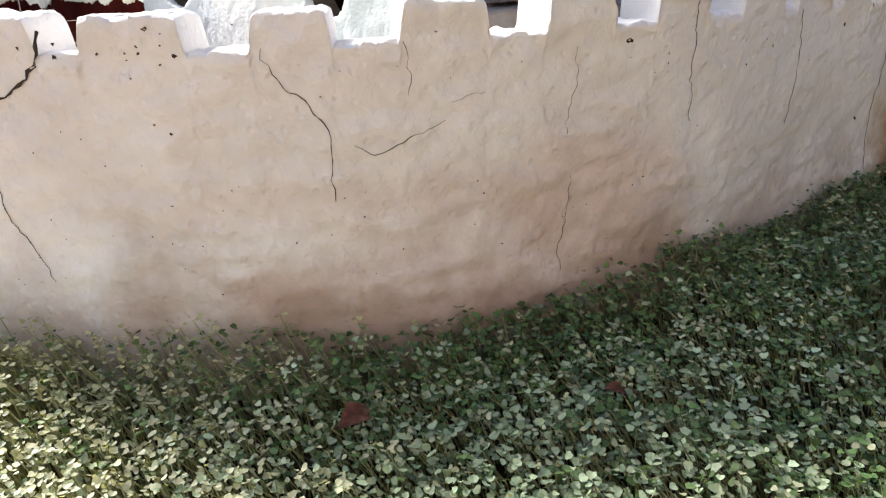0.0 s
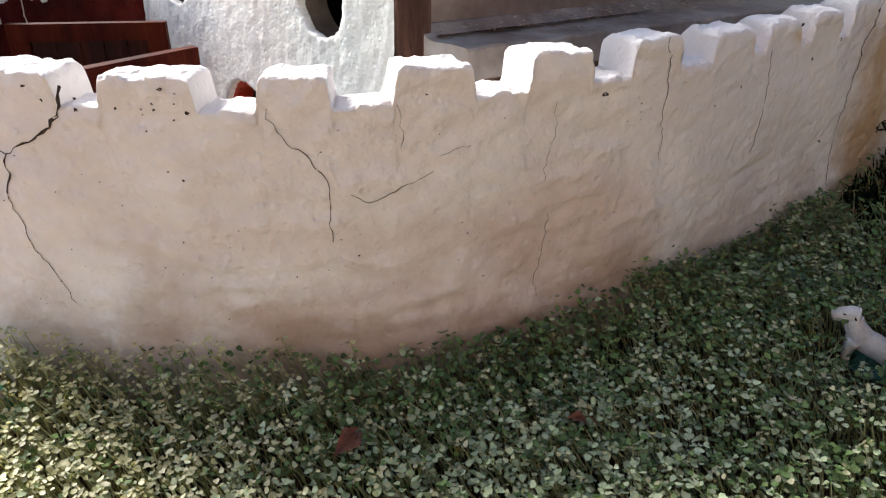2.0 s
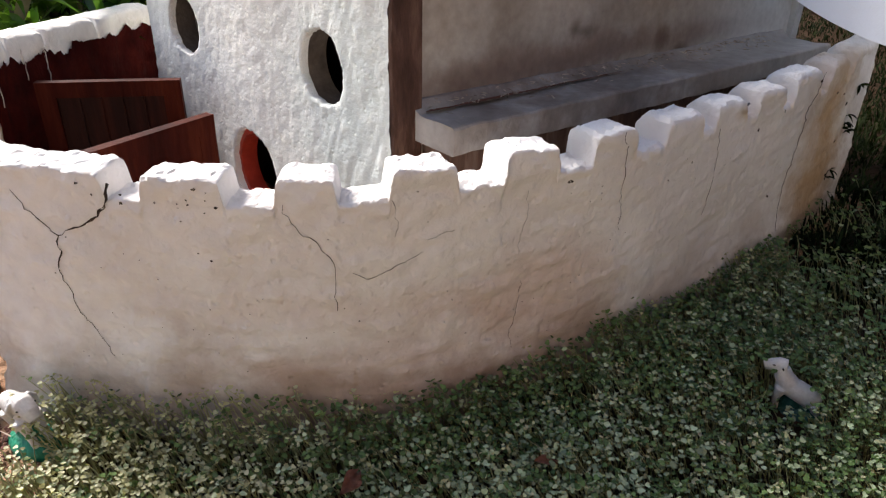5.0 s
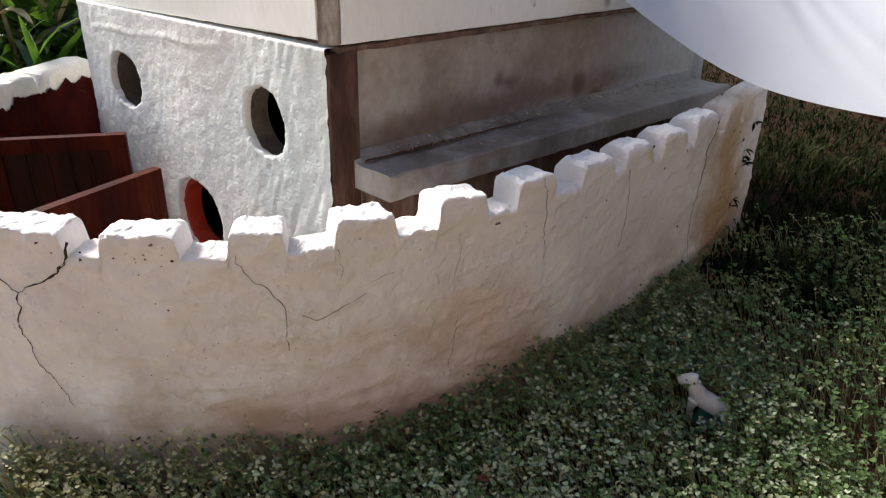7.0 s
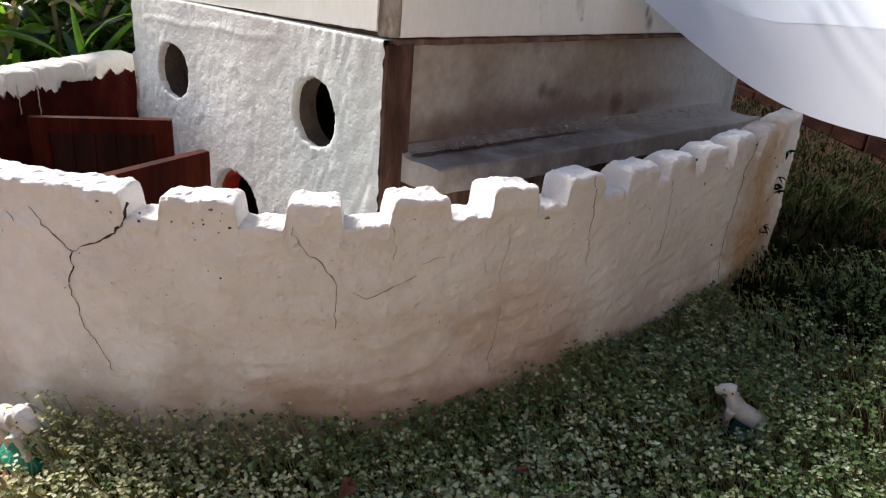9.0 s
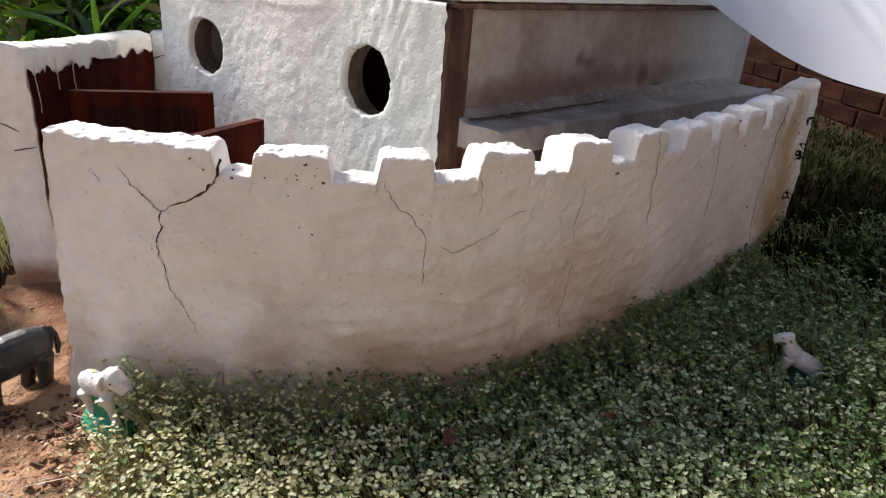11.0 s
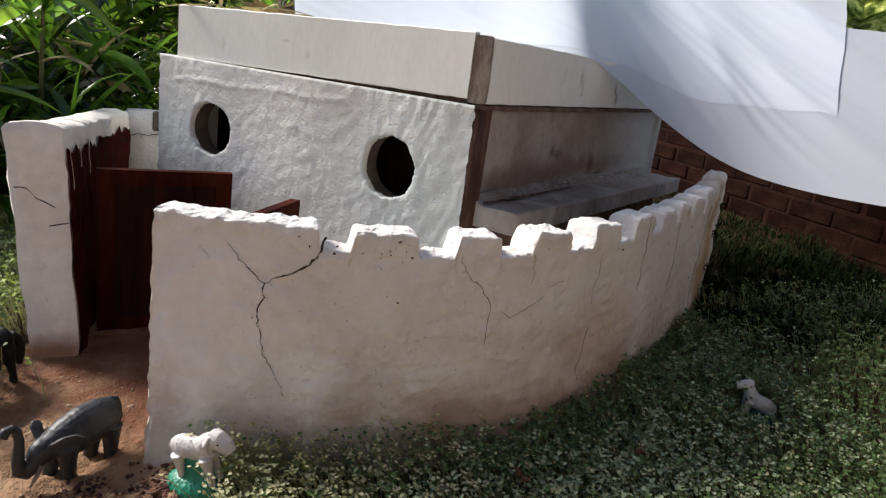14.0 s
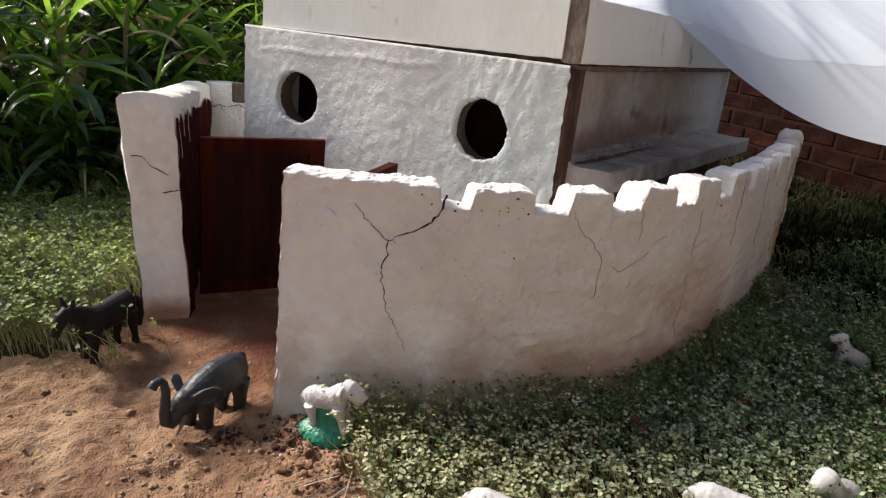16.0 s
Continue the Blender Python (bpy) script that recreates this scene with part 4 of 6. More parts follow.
for i, (u, z0, z1, w) in enumerate([(0.31, 0.335, 0.392, 0.005), (0.42, 0.31, 0.382, 0.006), (0.06, 0.31, 0.39, 0.005)]):
    part("drip", ribbon([(u, z1), (u + 0.003, (z0 + z1) / 2), (u, z0)], [w * 2.6, w * 1.3, w], far_inner, 40 + i, 0.0048), WHITE_DRIP, far, "run of white paint")
# the wall turns behind the house
part("return_wall", slab((-0.747, 1.832), (-0.30, 1.868), 0.08, -0.05, 0.384, 0.006, 0.003, 7), WALL_PLASTER, far, "white plaster return of the wall behind the house", smooth=True)
part("cement_patch", slab((-0.676, 1.834), (-0.600, 1.840), 0.03, 0.335, 0.388, 0.003, 0.001, 2), PIPE_GREY, far, "grey cement block in the wall's top")
part("crack", ribbon([(-0.735, 0.315), (-0.715, 0.326), (-0.690, 0.321), (-0.655, 0.330), (-0.640, 0.318)], [0.004, 0.006, 0.005, 0.009], lambda s, z, out: Vector((s, 1.8315 + 0.0806 * (s + 0.747) - 0.0035 - out, z)), 60), CRACK, far,
     "dark crack in the plaster")


def post_point(u, z, out=0.0):
    a, b = Vector((-0.837, 1.076, 0)), Vector((-0.762, 1.104, 0))
    c, d = Vector((-0.889, 1.112, 0)), Vector((-0.795, 1.150, 0))
    f = z / 0.42
    p = a.lerp(b, u).lerp(c.lerp(d, u), f)
    return Vector((p.x, p.y, z)) + Vector((0.25, -0.95, 0)) * (0.013 + out)


for i, (pts, ws) in enumerate([([(0.08, 0.325), (0.30, 0.322), (0.42, 0.305), (0.75, 0.285)], [0.001, 0.0022, 0.002, 0.001]), ([(0.60, 0.252), (0.98, 0.256)], [0.001, 0.0022]),
                               ([(0.40, 0.12), (0.41, 0.108)], [0.003, 0.004])]):
    bm = bmesh.new()
    last = None
    for (u0, z0), (u1, z1) in zip(pts, pts[1:]):
        for k in range(6):
            f = k / 5
            u, z = u0 + (u1 - u0) * f, z0 + (z1 - z0) * f + 0.0016 * noise.noise(Vector((f * 9, i, 0)))
            w = (ws[0] * 0.5 + ws[1] * 0.6) * (1.1 + 0.9 * noise.noise(Vector((u * 30, i, 3))))
            pair = [bm.verts.new(post_point(u, z + w / 2, 0.004)), bm.verts.new(post_point(u, z - w / 2, 0.004))]
            if last:
                bm.faces.new((last[0], last[1], pair[1], pair[0]))
            last = pair
    part("crack", bm, CRACK, post_face, "dark crack in the plaster")


# ---- gate doors ----
def gate_door(hinge, tip, z0, z1, plain=False):
    """An open leaf of wood with a frame of rails round a sunk panel."""
    h, t = np.array(hinge), np.array(tip)
    way = (t - h) / np.linalg.norm(t - h)
    length = np.linalg.norm(t - h)
    door = empty("gate_door", (*h, z0))

    def rail(name, a, b, za, zb, depth, off, label=""):
        side = np.array([-way[1], way[0]])
        p, q = h + way * a + side * off, h + way * b + side * off
        part(name, slab(p, q, depth, za, zb, 0.002), DOOR_PANEL if name in ("panel", "groove_strip") and not plain else DOOR_WOOD, door, label)

    rail("panel", 0.03, length - 0.03, z0 + 0.03, z1 - 0.03, 0.008, 0.0012 if plain else 0.005, "plain flush panel" if plain else "dark sunk panel")
    rail("stile", 0.0, 0.034, z0, z1 - 0.0302, 0.018, 0.0)
    rail("stile", length - 0.034, length, z0, z1 - 0.0302, 0.018, 0.0)
    rail("rail", 0.0, length, z1 - 0.030, z1, 0.019, -0.0005, "lighter brown top rail")
    rail("rail", 0.034, length - 0.034, z0, z0 + 0.035, 0.018, 0.0)
    for k in range(1, 1 if plain else 5):
        x = 0.034 + (length - 0.068) * k / 5
        rail("groove_strip", x - 0.002, x + 0.002, z0 + 0.036, z1 - 0.031, 0.0035, 0.0015)
    return door


door = gate_door((-0.746, 1.214), (-0.485, 1.254), -0.012, 0.342)
tagged(door, "dark red-brown wooden gate door standing open inside the wall", "door", "gate doors")
door = gate_door((-0.520, 0.822), (-0.366, 1.056), -0.012, 0.338, True)
tagged(door, "reddish brown wooden gate door swung open behind the wall", "door", "gate doors")
part_sill = slab((-0.75, 1.178), (-0.56, 1.16), 0.014, -0.05, -0.005, 0.004, 0.002, 3)
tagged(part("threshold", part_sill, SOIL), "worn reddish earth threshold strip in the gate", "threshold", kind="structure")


# ---- ground ----
def hull_y(x):
    return np.interp(x, CURVE[:, 0], CURVE[:, 1])


def soil_z(x, y):
    """The soil: sloping, trodden and lumpy where it is bare."""
    z = ground_z(min(max(x, -3), 3), min(max(y, -3), 4))
    v = Vector((x, y, 0))
    z += 0.012 * noise.noise(v * 3.1) + 0.006 * noise.noise(v * 9)
    bare = smooth01((-0.47 - x) / 0.06) * smooth01((1.5 - y) / 0.2)
    inside = smooth01((y - 0.86) / 0.1) * smooth01((x + 0.86) / 0.06)
    z += bare * (1 - 0.8 * inside) * (0.012 * noise.noise(v * 15) + 0.013 * (0.3 - abs(noise.noise(v * 24))) + 0.0060 * noise.noise(v * 55) + 0.0032 * noise.noise(v * 105))
    heap = math.exp(-((x + 0.555) / 0.06) ** 2 - ((y - 0.575) / 0.08) ** 2)
    z += heap * (0.006 + 0.010 * noise.noise(v * 42) + 0.005 * noise.noise(v * 90))
    z -= 0.006 * (1 - bare)
    return z


def spread(lo, hi, step, far):
    fine = list(np.arange(lo, hi + 1e-6, step))
    out, d = [], step
    while d < far:
        d *= 1.13
        out.append(d)
    out = np.cumsum(out)
    return np.array([lo - v for v in out[::-1]] + fine + [hi + v for v in out])


def ground_sheet():
    xs, ys = spread(-1.25, 0.0, 0.0075, 90), spread(0.30, 1.30, 0.0075, 90)
    verts = [(x, y, soil_z(x, y)) for x in xs for y in ys]
    m = len(ys)
    faces = [(i * m + k, (i + 1) * m + k, (i + 1) * m + k + 1, i * m + k + 1) for i in range(len(xs) - 1) for k in range(m - 1)]
    me = sheet("ground", verts, faces)
    bed = []
    for x0, y0 in ((verts[f[0]][0], verts[f[0]][1]) for f in faces):
        right = -0.50 + 0.02 * noise.noise(Vector((y0 * 30, 1, 0))) + 0.10 * max(0, 0.62 - y0) < x0 < 1.85 and -0.3 < y0 < (hull_y(x0) if x0 < 0.95 else 3)
        left = x0 < np.interp(y0, (1.08, 1.6, 2.4), (-0.89, -0.74, -0.6)) and y0 > 1.0 + 0.18 * (x0 + 0.86) + 0.02 * noise.noise(Vector((x0 * 30, 0, 1)))
        bed.append(2 if y0 > 2.3 and (x0 < -0.3 or y0 > 5) else 1 if right or left or y0 > 1.9 else 0)
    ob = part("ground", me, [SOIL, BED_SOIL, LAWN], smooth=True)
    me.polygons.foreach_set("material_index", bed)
    return ob


tagged(ground_sheet(), "sandy reddish brown bare soil with trodden lumps", "ground", kind="structure")


def clods(name, n, spot, size, seed, mat):
    """Loose crumbs of soil or litter, each a dented lump."""
    rnd = random.Random(seed)
    base = bmesh.new()
    bmesh.ops.create_icosphere(base, subdivisions=2, radius=1)
    bv = np.array([v.co for v in base.verts])
    bf = np.array([[v.index for v in f.verts] for f in base.faces])
    base.free()
    vs, fs = [], []
    for i in range(n):
        x, y = spot(rnd)
        r = size(rnd)
        off = Vector((i * 3.1, i * 1.7, 0))
        jit = np.array([[1 + 0.8 * noise.noise(Vector(v) * 1.6 + off)] for v in bv])
        sq = np.array([rnd.uniform(0.7, 1.4), rnd.uniform(0.7, 1.4), rnd.uniform(0.4, 0.8)])
        fs.append(bf + len(vs) * len(bv))
        vs.append(bv * jit * sq * r + (x, y, soil_z(x, y) - r * 0.12))
    return part(name, big_mesh(name, np.concatenate(vs), np.concatenate(fs), [mat], np.zeros(n * len(bf))), None)


def clod_spot(rnd):
    while True:
        k = rnd.random()
        if k < 0.42:
            x, y = rnd.gauss(-0.56, 0.04), rnd.gauss(0.58, 0.08)
        elif k < 0.5:
            x, y = rnd.gauss(-0.78, 0.05), rnd.gauss(0.61, 0.03)
        else:
            x, y = rnd.uniform(-1.2, -0.5), rnd.uniform(0.3, 1.05)
        if y < hull_y(max(x, -0.615)) - 0.02 or x < -0.64:
            return x, y


ob = clods("soil_crumbs", 2400, clod_spot, lambda r: 0.0010 + 0.0048 * r.random() ** 8, 5, CLOD)
tagged(ob, "loose crumbs and clods of dry reddish soil", "soil", kind="stuff")


ob = clods("soil_lumps", 150, lambda r: (r.gauss(-0.555, 0.045), r.gauss(0.575, 0.055)), lambda r: 0.003 + 0.007 * r.random() ** 2.5, 15, LUMP)
tagged(ob, "broken reddish lumps of soil beside the sheep", "soil", kind="stuff")
ob = clods("damp_crumbs", 520, lambda r: (r.gauss(-0.575, 0.035), r.gauss(0.655, 0.03)), lambda r: 0.0012 + 0.0042 * r.random() ** 4, 9, DAMP)
tagged(ob, "dark damp reddish crumbs of soil by the wall's end", "soil", kind="stuff")
ob = clods("damp_crumbs", 150, lambda r: (r.gauss(-0.70, 0.02), r.gauss(0.665, 0.016)), lambda r: 0.001 + 0.004 * r.random() ** 3, 10, DAMP)
tagged(ob, "dark damp crumbs of soil at the elephant's feet", "soil", kind="stuff")


# ---- seedlings ----
LEAF = np.array([(0.0, 0.0, 0), (0.22, 0.30, 0.05), (0.58, 0.52, 0.10), (0.92, 0.36, 0.03), (0.90, 0.0, -0.05), (0.92, -0.36, 0.03), (0.58, -0.52, 0.10), (0.22, -0.30, 0.05), (0.48, 0.0, -0.07)])
LEAF_T = np.array([(8, i, (i + 1) % 8) for i in range(8)])


def seedlings(name, spots, seed, tall=(0.036, 0.066), size=(0.0060, 0.0096), pale=lambda x, y: 0.04, sage=lambda x, y: 0.25, third=None):
    """Many mustard seedlings: bent stems with two to four notched seed leaves each."""
    rng = np.random.default_rng(seed)
    V, T, M = [], [], []
    count = 0
    for x, y, grow in spots:
        z0 = soil_z(x, y)
        kind = 2 if rng.random() < pale(x, y) else 3 if rng.random() < sage(x, y) else 0
        h = rng.uniform(*tall) * grow * (1.12 if kind == 2 else 1)
        lean = rng.normal(0, 0.24, 2) * h + np.array((-0.38, 0.06)) * h
        p0, p1, p2 = np.array((x, y, z0 - 0.004)), np.array((x + lean[0] * 0.35, y + lean[1] * 0.35, z0 + h * 0.55)), np.array((x + lean[0], y + lean[1], z0 + h))
        r = rng.uniform(0.0007, 0.0012)
        ring = np.array([(math.cos(a), math.sin(a), 0) for a in (0, 2.094, 4.189)]) * r
        V.append(np.concatenate([p0 + ring, p1 + ring, p2 + ring * 0.8]))
        st = []
        for b in (0, 3):
            for k in range(3):
                a, c = b + k, b + (k + 1) % 3
                st += [(a, c, c + 3), (a, c + 3, a + 3)]
        T.append(np.array(st) + count)
        M.append(np.ones(len(st)))
        count += 9
        n = int(rng.choice([2, 2, 3, 4]))
        turn = rng.uniform(0, math.tau)
        for k in range(n):
            a = turn + k * math.tau / n + rng.normal(0, 0.25)
            s = rng.uniform(*size) * (1.0 if k < 2 else 0.75) * (0.8 if kind == 2 else 1)
            up = rng.normal(0.05, 0.42)
            d = np.array((math.cos(a) * math.cos(up), math.sin(a) * math.cos(up), math.sin(up)))
            c = np.array((-math.sin(a), math.cos(a), rng.normal(0, 0.3)))
            c /= np.linalg.norm(c)
            nn = np.cross(d, c)
            at = p2 + d * 0.0022 + np.array((0, 0, 0.002 * k - 0.003 * (k > 1)))
            wide = rng.uniform(1.0, 1.3)
            V.append(at + s * (LEAF[:, :1] * d + LEAF[:, 1:2] * wide * c + LEAF[:, 2:] * nn * rng.uniform(0.4, 1.8)))
            T.append(LEAF_T + count)
            M.append(np.full(8, kind))
            count += 9
    me = big_mesh(name, np.concatenate(V), np.concatenate(T), [SPROUT, STEM, third or PALE_SPROUT, SAGE_SPROUT], np.concatenate(M))
    return part(name, me, None)


def scatter(x0, x1, y0, y1, gap, keep, seed):
    """Jittered spots in a field, each with how well it grew."""
    rng = random.Random(seed)
    out = []
    for i in range(int((x1 - x0) / gap)):
        for k in range(int((y1 - y0) / gap)):
            x, y = x0 + (i + rng.random()) * gap, y0 + (k + rng.random()) * gap
            g = keep(x, y)
            if g > 0 and rng.random() < min(1, 0.55 + g * 0.5):
                out.append((x, y, 0.72 + 0.35 * g if g > 0.15 else g * 5))
    return out


def near_bed(x, y):
    edge = -0.515 + 0.03 * noise.noise(Vector((y * 9, 0, 0))) + 0.02 * noise.noise(Vector((y * 40, 0, 3))) + 0.10 * max(0, 0.62 - y)
    if x < edge or y > hull_y(x) - 0.004:
        return 0
    bare = noise.noise(Vector((x * 5, y * 5, 2)))
    if bare < -0.75 or math.hypot(x - 0.556, y - 0.694) < 0.034:
        return 0
    if math.hypot((x - 0.525) * 1.1, y - 0.655) < 0.058 or math.hypot(x + 0.505, y - 0.585) < 0.035:
        return 0.10
    if x < -0.12 and noise.noise(Vector((x * 300, y * 300, 9))) > 0.25 - 0.9 * (x + 0.12):
        return 0
    rise = float(np.interp(x, (-0.45, -0.3, -0.18, -0.08, 0.0, 0.08, 0.2, 0.32, 0.46, 0.7), (0.7, 1.2, 0.9, 0.2, 0.5, 1.3, 1.7, 1.5, 0.5, -0.3)))
    tall = 1.0 + rise * smooth01((y - hull_y(x) + 0.10) / 0.07) + 0.3 * (y > hull_y(x) - 0.03) * (noise.noise(Vector((x * 90, y * 90, 5))) > 0.15) + 0.8 * (x < edge + 0.05) * (noise.noise(Vector((x * 70, y * 70, 7))) > 0.0)
    return min(1.0, 0.75 + 0.5 * bare) * tall


def far_bed(x, y):
    if x < 0.95 and y > hull_y(x) - 0.005:
        return 0
    if abs(noise.noise(Vector((x * 210, y * 210, 4)))) * 1.7 > smooth01((1.40 - y) / 0.45):
        return 0
    bare = noise.noise(Vector((x * 4, y * 4, 2)))
    return 0 if bare < -0.5 else 0.75 + 0.4 * bare


def left_bed(x, y):
    front = 1.0 + 0.30 * (x + 0.86) * 0.6 + 0.02 * noise.noise(Vector((x * 12, 0, 1)))
    wall_x = np.interp(y, (1.08, 1.6, 2.4), (-0.885, -0.735, -0.60))
    if y > 1.86 + 0.06 * noise.noise(Vector((x * 9, 0, 2))) or y < front or x > wall_x - 0.012 or (y < 1.06 and math.hypot(x + 0.885, y - 1.0) < 0.05):
        return 0
    return 0.95 + 0.25 * noise.noise(Vector((x * 6, y * 6, 4)))


ob = seedlings("seedling_bed", scatter(-0.58, 0.72, 0.16, 1.14, 0.0084, near_bed, 1), 11, size=(0.0056, 0.0088), pale=lambda x, y: 0.08 + 0.70 * smooth01((0.08 - x + 0.25 * (0.5 - y)) / 0.42),
               sage=lambda x, y: 0.14 + 0.78 * smooth01((hull_y(x) - y - 0.04) / 0.22) * (1 - 0.85 * smooth01((x - 0.04) / 0.45)))
tagged(ob, "dense bed of small green mustard seedlings in front of the wall", "seedlings", kind="stuff")
ob = seedlings("seedling_bed", scatter(0.72, 1.75, 0.05, 1.75, 0.0140, far_bed, 2), 12, size=(0.0064, 0.0100), sage=lambda x, y: 0.06)
tagged(ob, "sparser dark green mustard seedlings beyond the wall's end", "seedlings", kind="stuff")
_w = random.Random(31)
weeds = [(_w.gauss(-0.90, 0.035), _w.gauss(0.945, 0.025), _w.uniform(0.8, 1.4)) for _ in range(26)]
ob = seedlings("seedling_bed", scatter(-2.0, -0.62, 0.86, 2.1, 0.0108, left_bed, 3) + weeds, 13, tall=(0.04, 0.085), size=(0.007, 0.0115), pale=lambda x, y: 0.6, third=SUNLIT_SPROUT)
tagged(ob, "taller yellow-green mustard seedlings beside the gate post", "seedlings", kind="stuff")


def blades(name, spots, seed, tall, label):
    rng = np.random.default_rng(seed)
    V, T = [], []
    c = 0
    for x, y in spots:
        clump = 0.35 + 0.65 * smooth01(0.5 + 1.6 * noise.noise(Vector((x * 7, y * 7, 4)))) * smooth01((2.3 - y) / 0.7)
        h, a = rng.uniform(*tall) * clump, rng.uniform(0, math.tau)
        d = np.array((math.cos(a), math.sin(a), 0))
        w = np.array((-d[1], d[0], 0)) * rng.uniform(0.0010, 0.0034)
        b = np.array((x, y, soil_z(x, y) - 0.003))
        bend = rng.uniform(0.3, 1.6)
        p = [b, b + d * h * bend * 0.2 + (0, 0, h * 0.5), b + d * h * bend * 0.55 + (0, 0, h * 0.85), b + d * h * bend + (0, 0, h * 0.95)]
        V.append(np.array([p[0] - w, p[0] + w, p[1] - w, p[1] + w, p[2] - w * 0.6, p[2] + w * 0.6, p[3]]))
        T.append(np.array([(0, 1, 3), (0, 3, 2), (2, 3, 5), (2, 5, 4), (4, 5, 6)]) + c)
        c += 7
    T = np.concatenate(T)
    ob = part(name, big_mesh(name, np.concatenate(V), T, [GRASS], np.zeros(len(T))), None)
    return tagged(ob, label, "grass", kind="stuff")


_r = random.Random(8)
spots = []
while len(spots) < 16000:
    x, y = _r.uniform(0.74, 1.84), 0.95 + 2.9 * _r.random() ** 1.5
    if (x > 0.97 or y < hull_y(x) - 0.012) and noise.noise(Vector((x * 3, y * 3, 0))) > -0.8:
        spots.append((x, y))
blades("grass", spots, 4, (0.025, 0.095), "dark green tufts of grass near the brick wall")

# fallen leaf among the seedlings
def fallen_leaf(place, length, turn, tilt):
    bm = bmesh.new()
    rows = []
    for i in range(8):
        u = i / 7
        w = 0.42 * math.sin(math.pi * min(1, u * 0.93 + 0.04)) ** 0.8
        rows.append([bm.verts.new((length * (u - 0.5), length * w * k * 0.5, length * (0.14 * abs(k) + 0.10 * math.sin(u * 5)))) for k in (-1, -0.5, 0, 0.5, 1)])
    for a, b in zip(rows, rows[1:]):
        for k in range(4):
            bm.faces.new((a[k], b[k], b[k + 1], a[k + 1]))
    bmesh.ops.solidify(bm, geom=bm.faces[:], thickness=0.0006)
    ob = part("fallen_leaf", bm, DEAD_LEAF, smooth=True)
    ob.matrix_world = pose(*place, tilt, 12, turn)
    return tagged(ob, "curled reddish brown dead leaf lying in the seedlings", "leaf", "dead leaves")


fallen_leaf((-0.09, 0.508, 0.056), 0.056, 70, 35)
fallen_leaf((0.155, 0.548, 0.052), 0.036, 10, 20)

# ---- litter on the ledge ----
def ledge_litter():
    rng = np.random.default_rng(6)
    V, T = [], []
    c = 0
    for k in range(260):
        v, o = rng.uniform(0.05, 1.15), abs(rng.normal(0.0, 0.03 if k % 3 == 0 else 0.008)) + 0.002
        if o > 0.09:
            continue
        p = np.array(on_side(v, 0.3685 - 0.020 * v / 1.2 + 0.012 * max(0.0, 1 - max(o, 0) / 0.016) + rng.uniform(0, 0.003), o))
        a = rng.uniform(0, math.tau)
        d, w = np.array((math.cos(a), math.sin(a), 0.15)) * rng.uniform(0.002, 0.008), np.array((-math.sin(a), math.cos(a), 0)) * rng.uniform(0.0005, 0.002)
        V.append(np.array([p - d - w, p - d + w, p + d + w, p + d - w, p + (0, 0, 0.0015)]))
        T.append(np.array([(0, 1, 4), (1, 2, 4), (2, 3, 4), (3, 0, 4)]) + c)
        c += 5
    T = np.concatenate(T)
    return part("ledge_litter", big_mesh("ledge_litter", np.concatenate(V), T, [LITTER], np.zeros(len(T))), None)


part("crease_dirt", ribbon([(0.045, 0.0), (0.16, 0.003), (0.28, -0.003), (0.40, 0.002), (0.55, 0.0)], [0.030, 0.055, 0.040, 0.030, 0.010],
                           lambda v, w, lift: on_side(v, 0.3675 - 0.0167 * v + lift + 0.25 * max(0.0, 0.004 - w), 0.020 - w), 71), CREASE_DIRT, house, "reddish earth gathered in the crease")
tagged(ledge_litter(), "dry straw and leaf bits strewn on the cement ledge", "litter", kind="stuff")


def roof_litter():
    """Dry leaf strips on the far edge of the roof."""
    rng = np.random.default_rng(16)
    V, T, c = [], [], 0
    for _ in range(46):
        q = f1 + (f0 - f1) * rng.uniform(0.0, 0.20) + SIDE * rng.uniform(0.05, 0.5)
        v, f = long_leaf(rng, (*q, 0.682 + rng.uniform(0, 0.012)), (*(rng.normal(0, 1, 2)), rng.uniform(-0.05, 0.15)), rng.uniform(0.05, 0.16), rng.uniform(0.004, 0.010), 0.2)
        V.append(v)
        T.append(f + c)
        c += len(v)
    T = np.concatenate(T)
    return part("roof_litter", big_mesh("roof_litter", np.concatenate(V), T, [DRY_LEAF], np.zeros(len(T))), None)


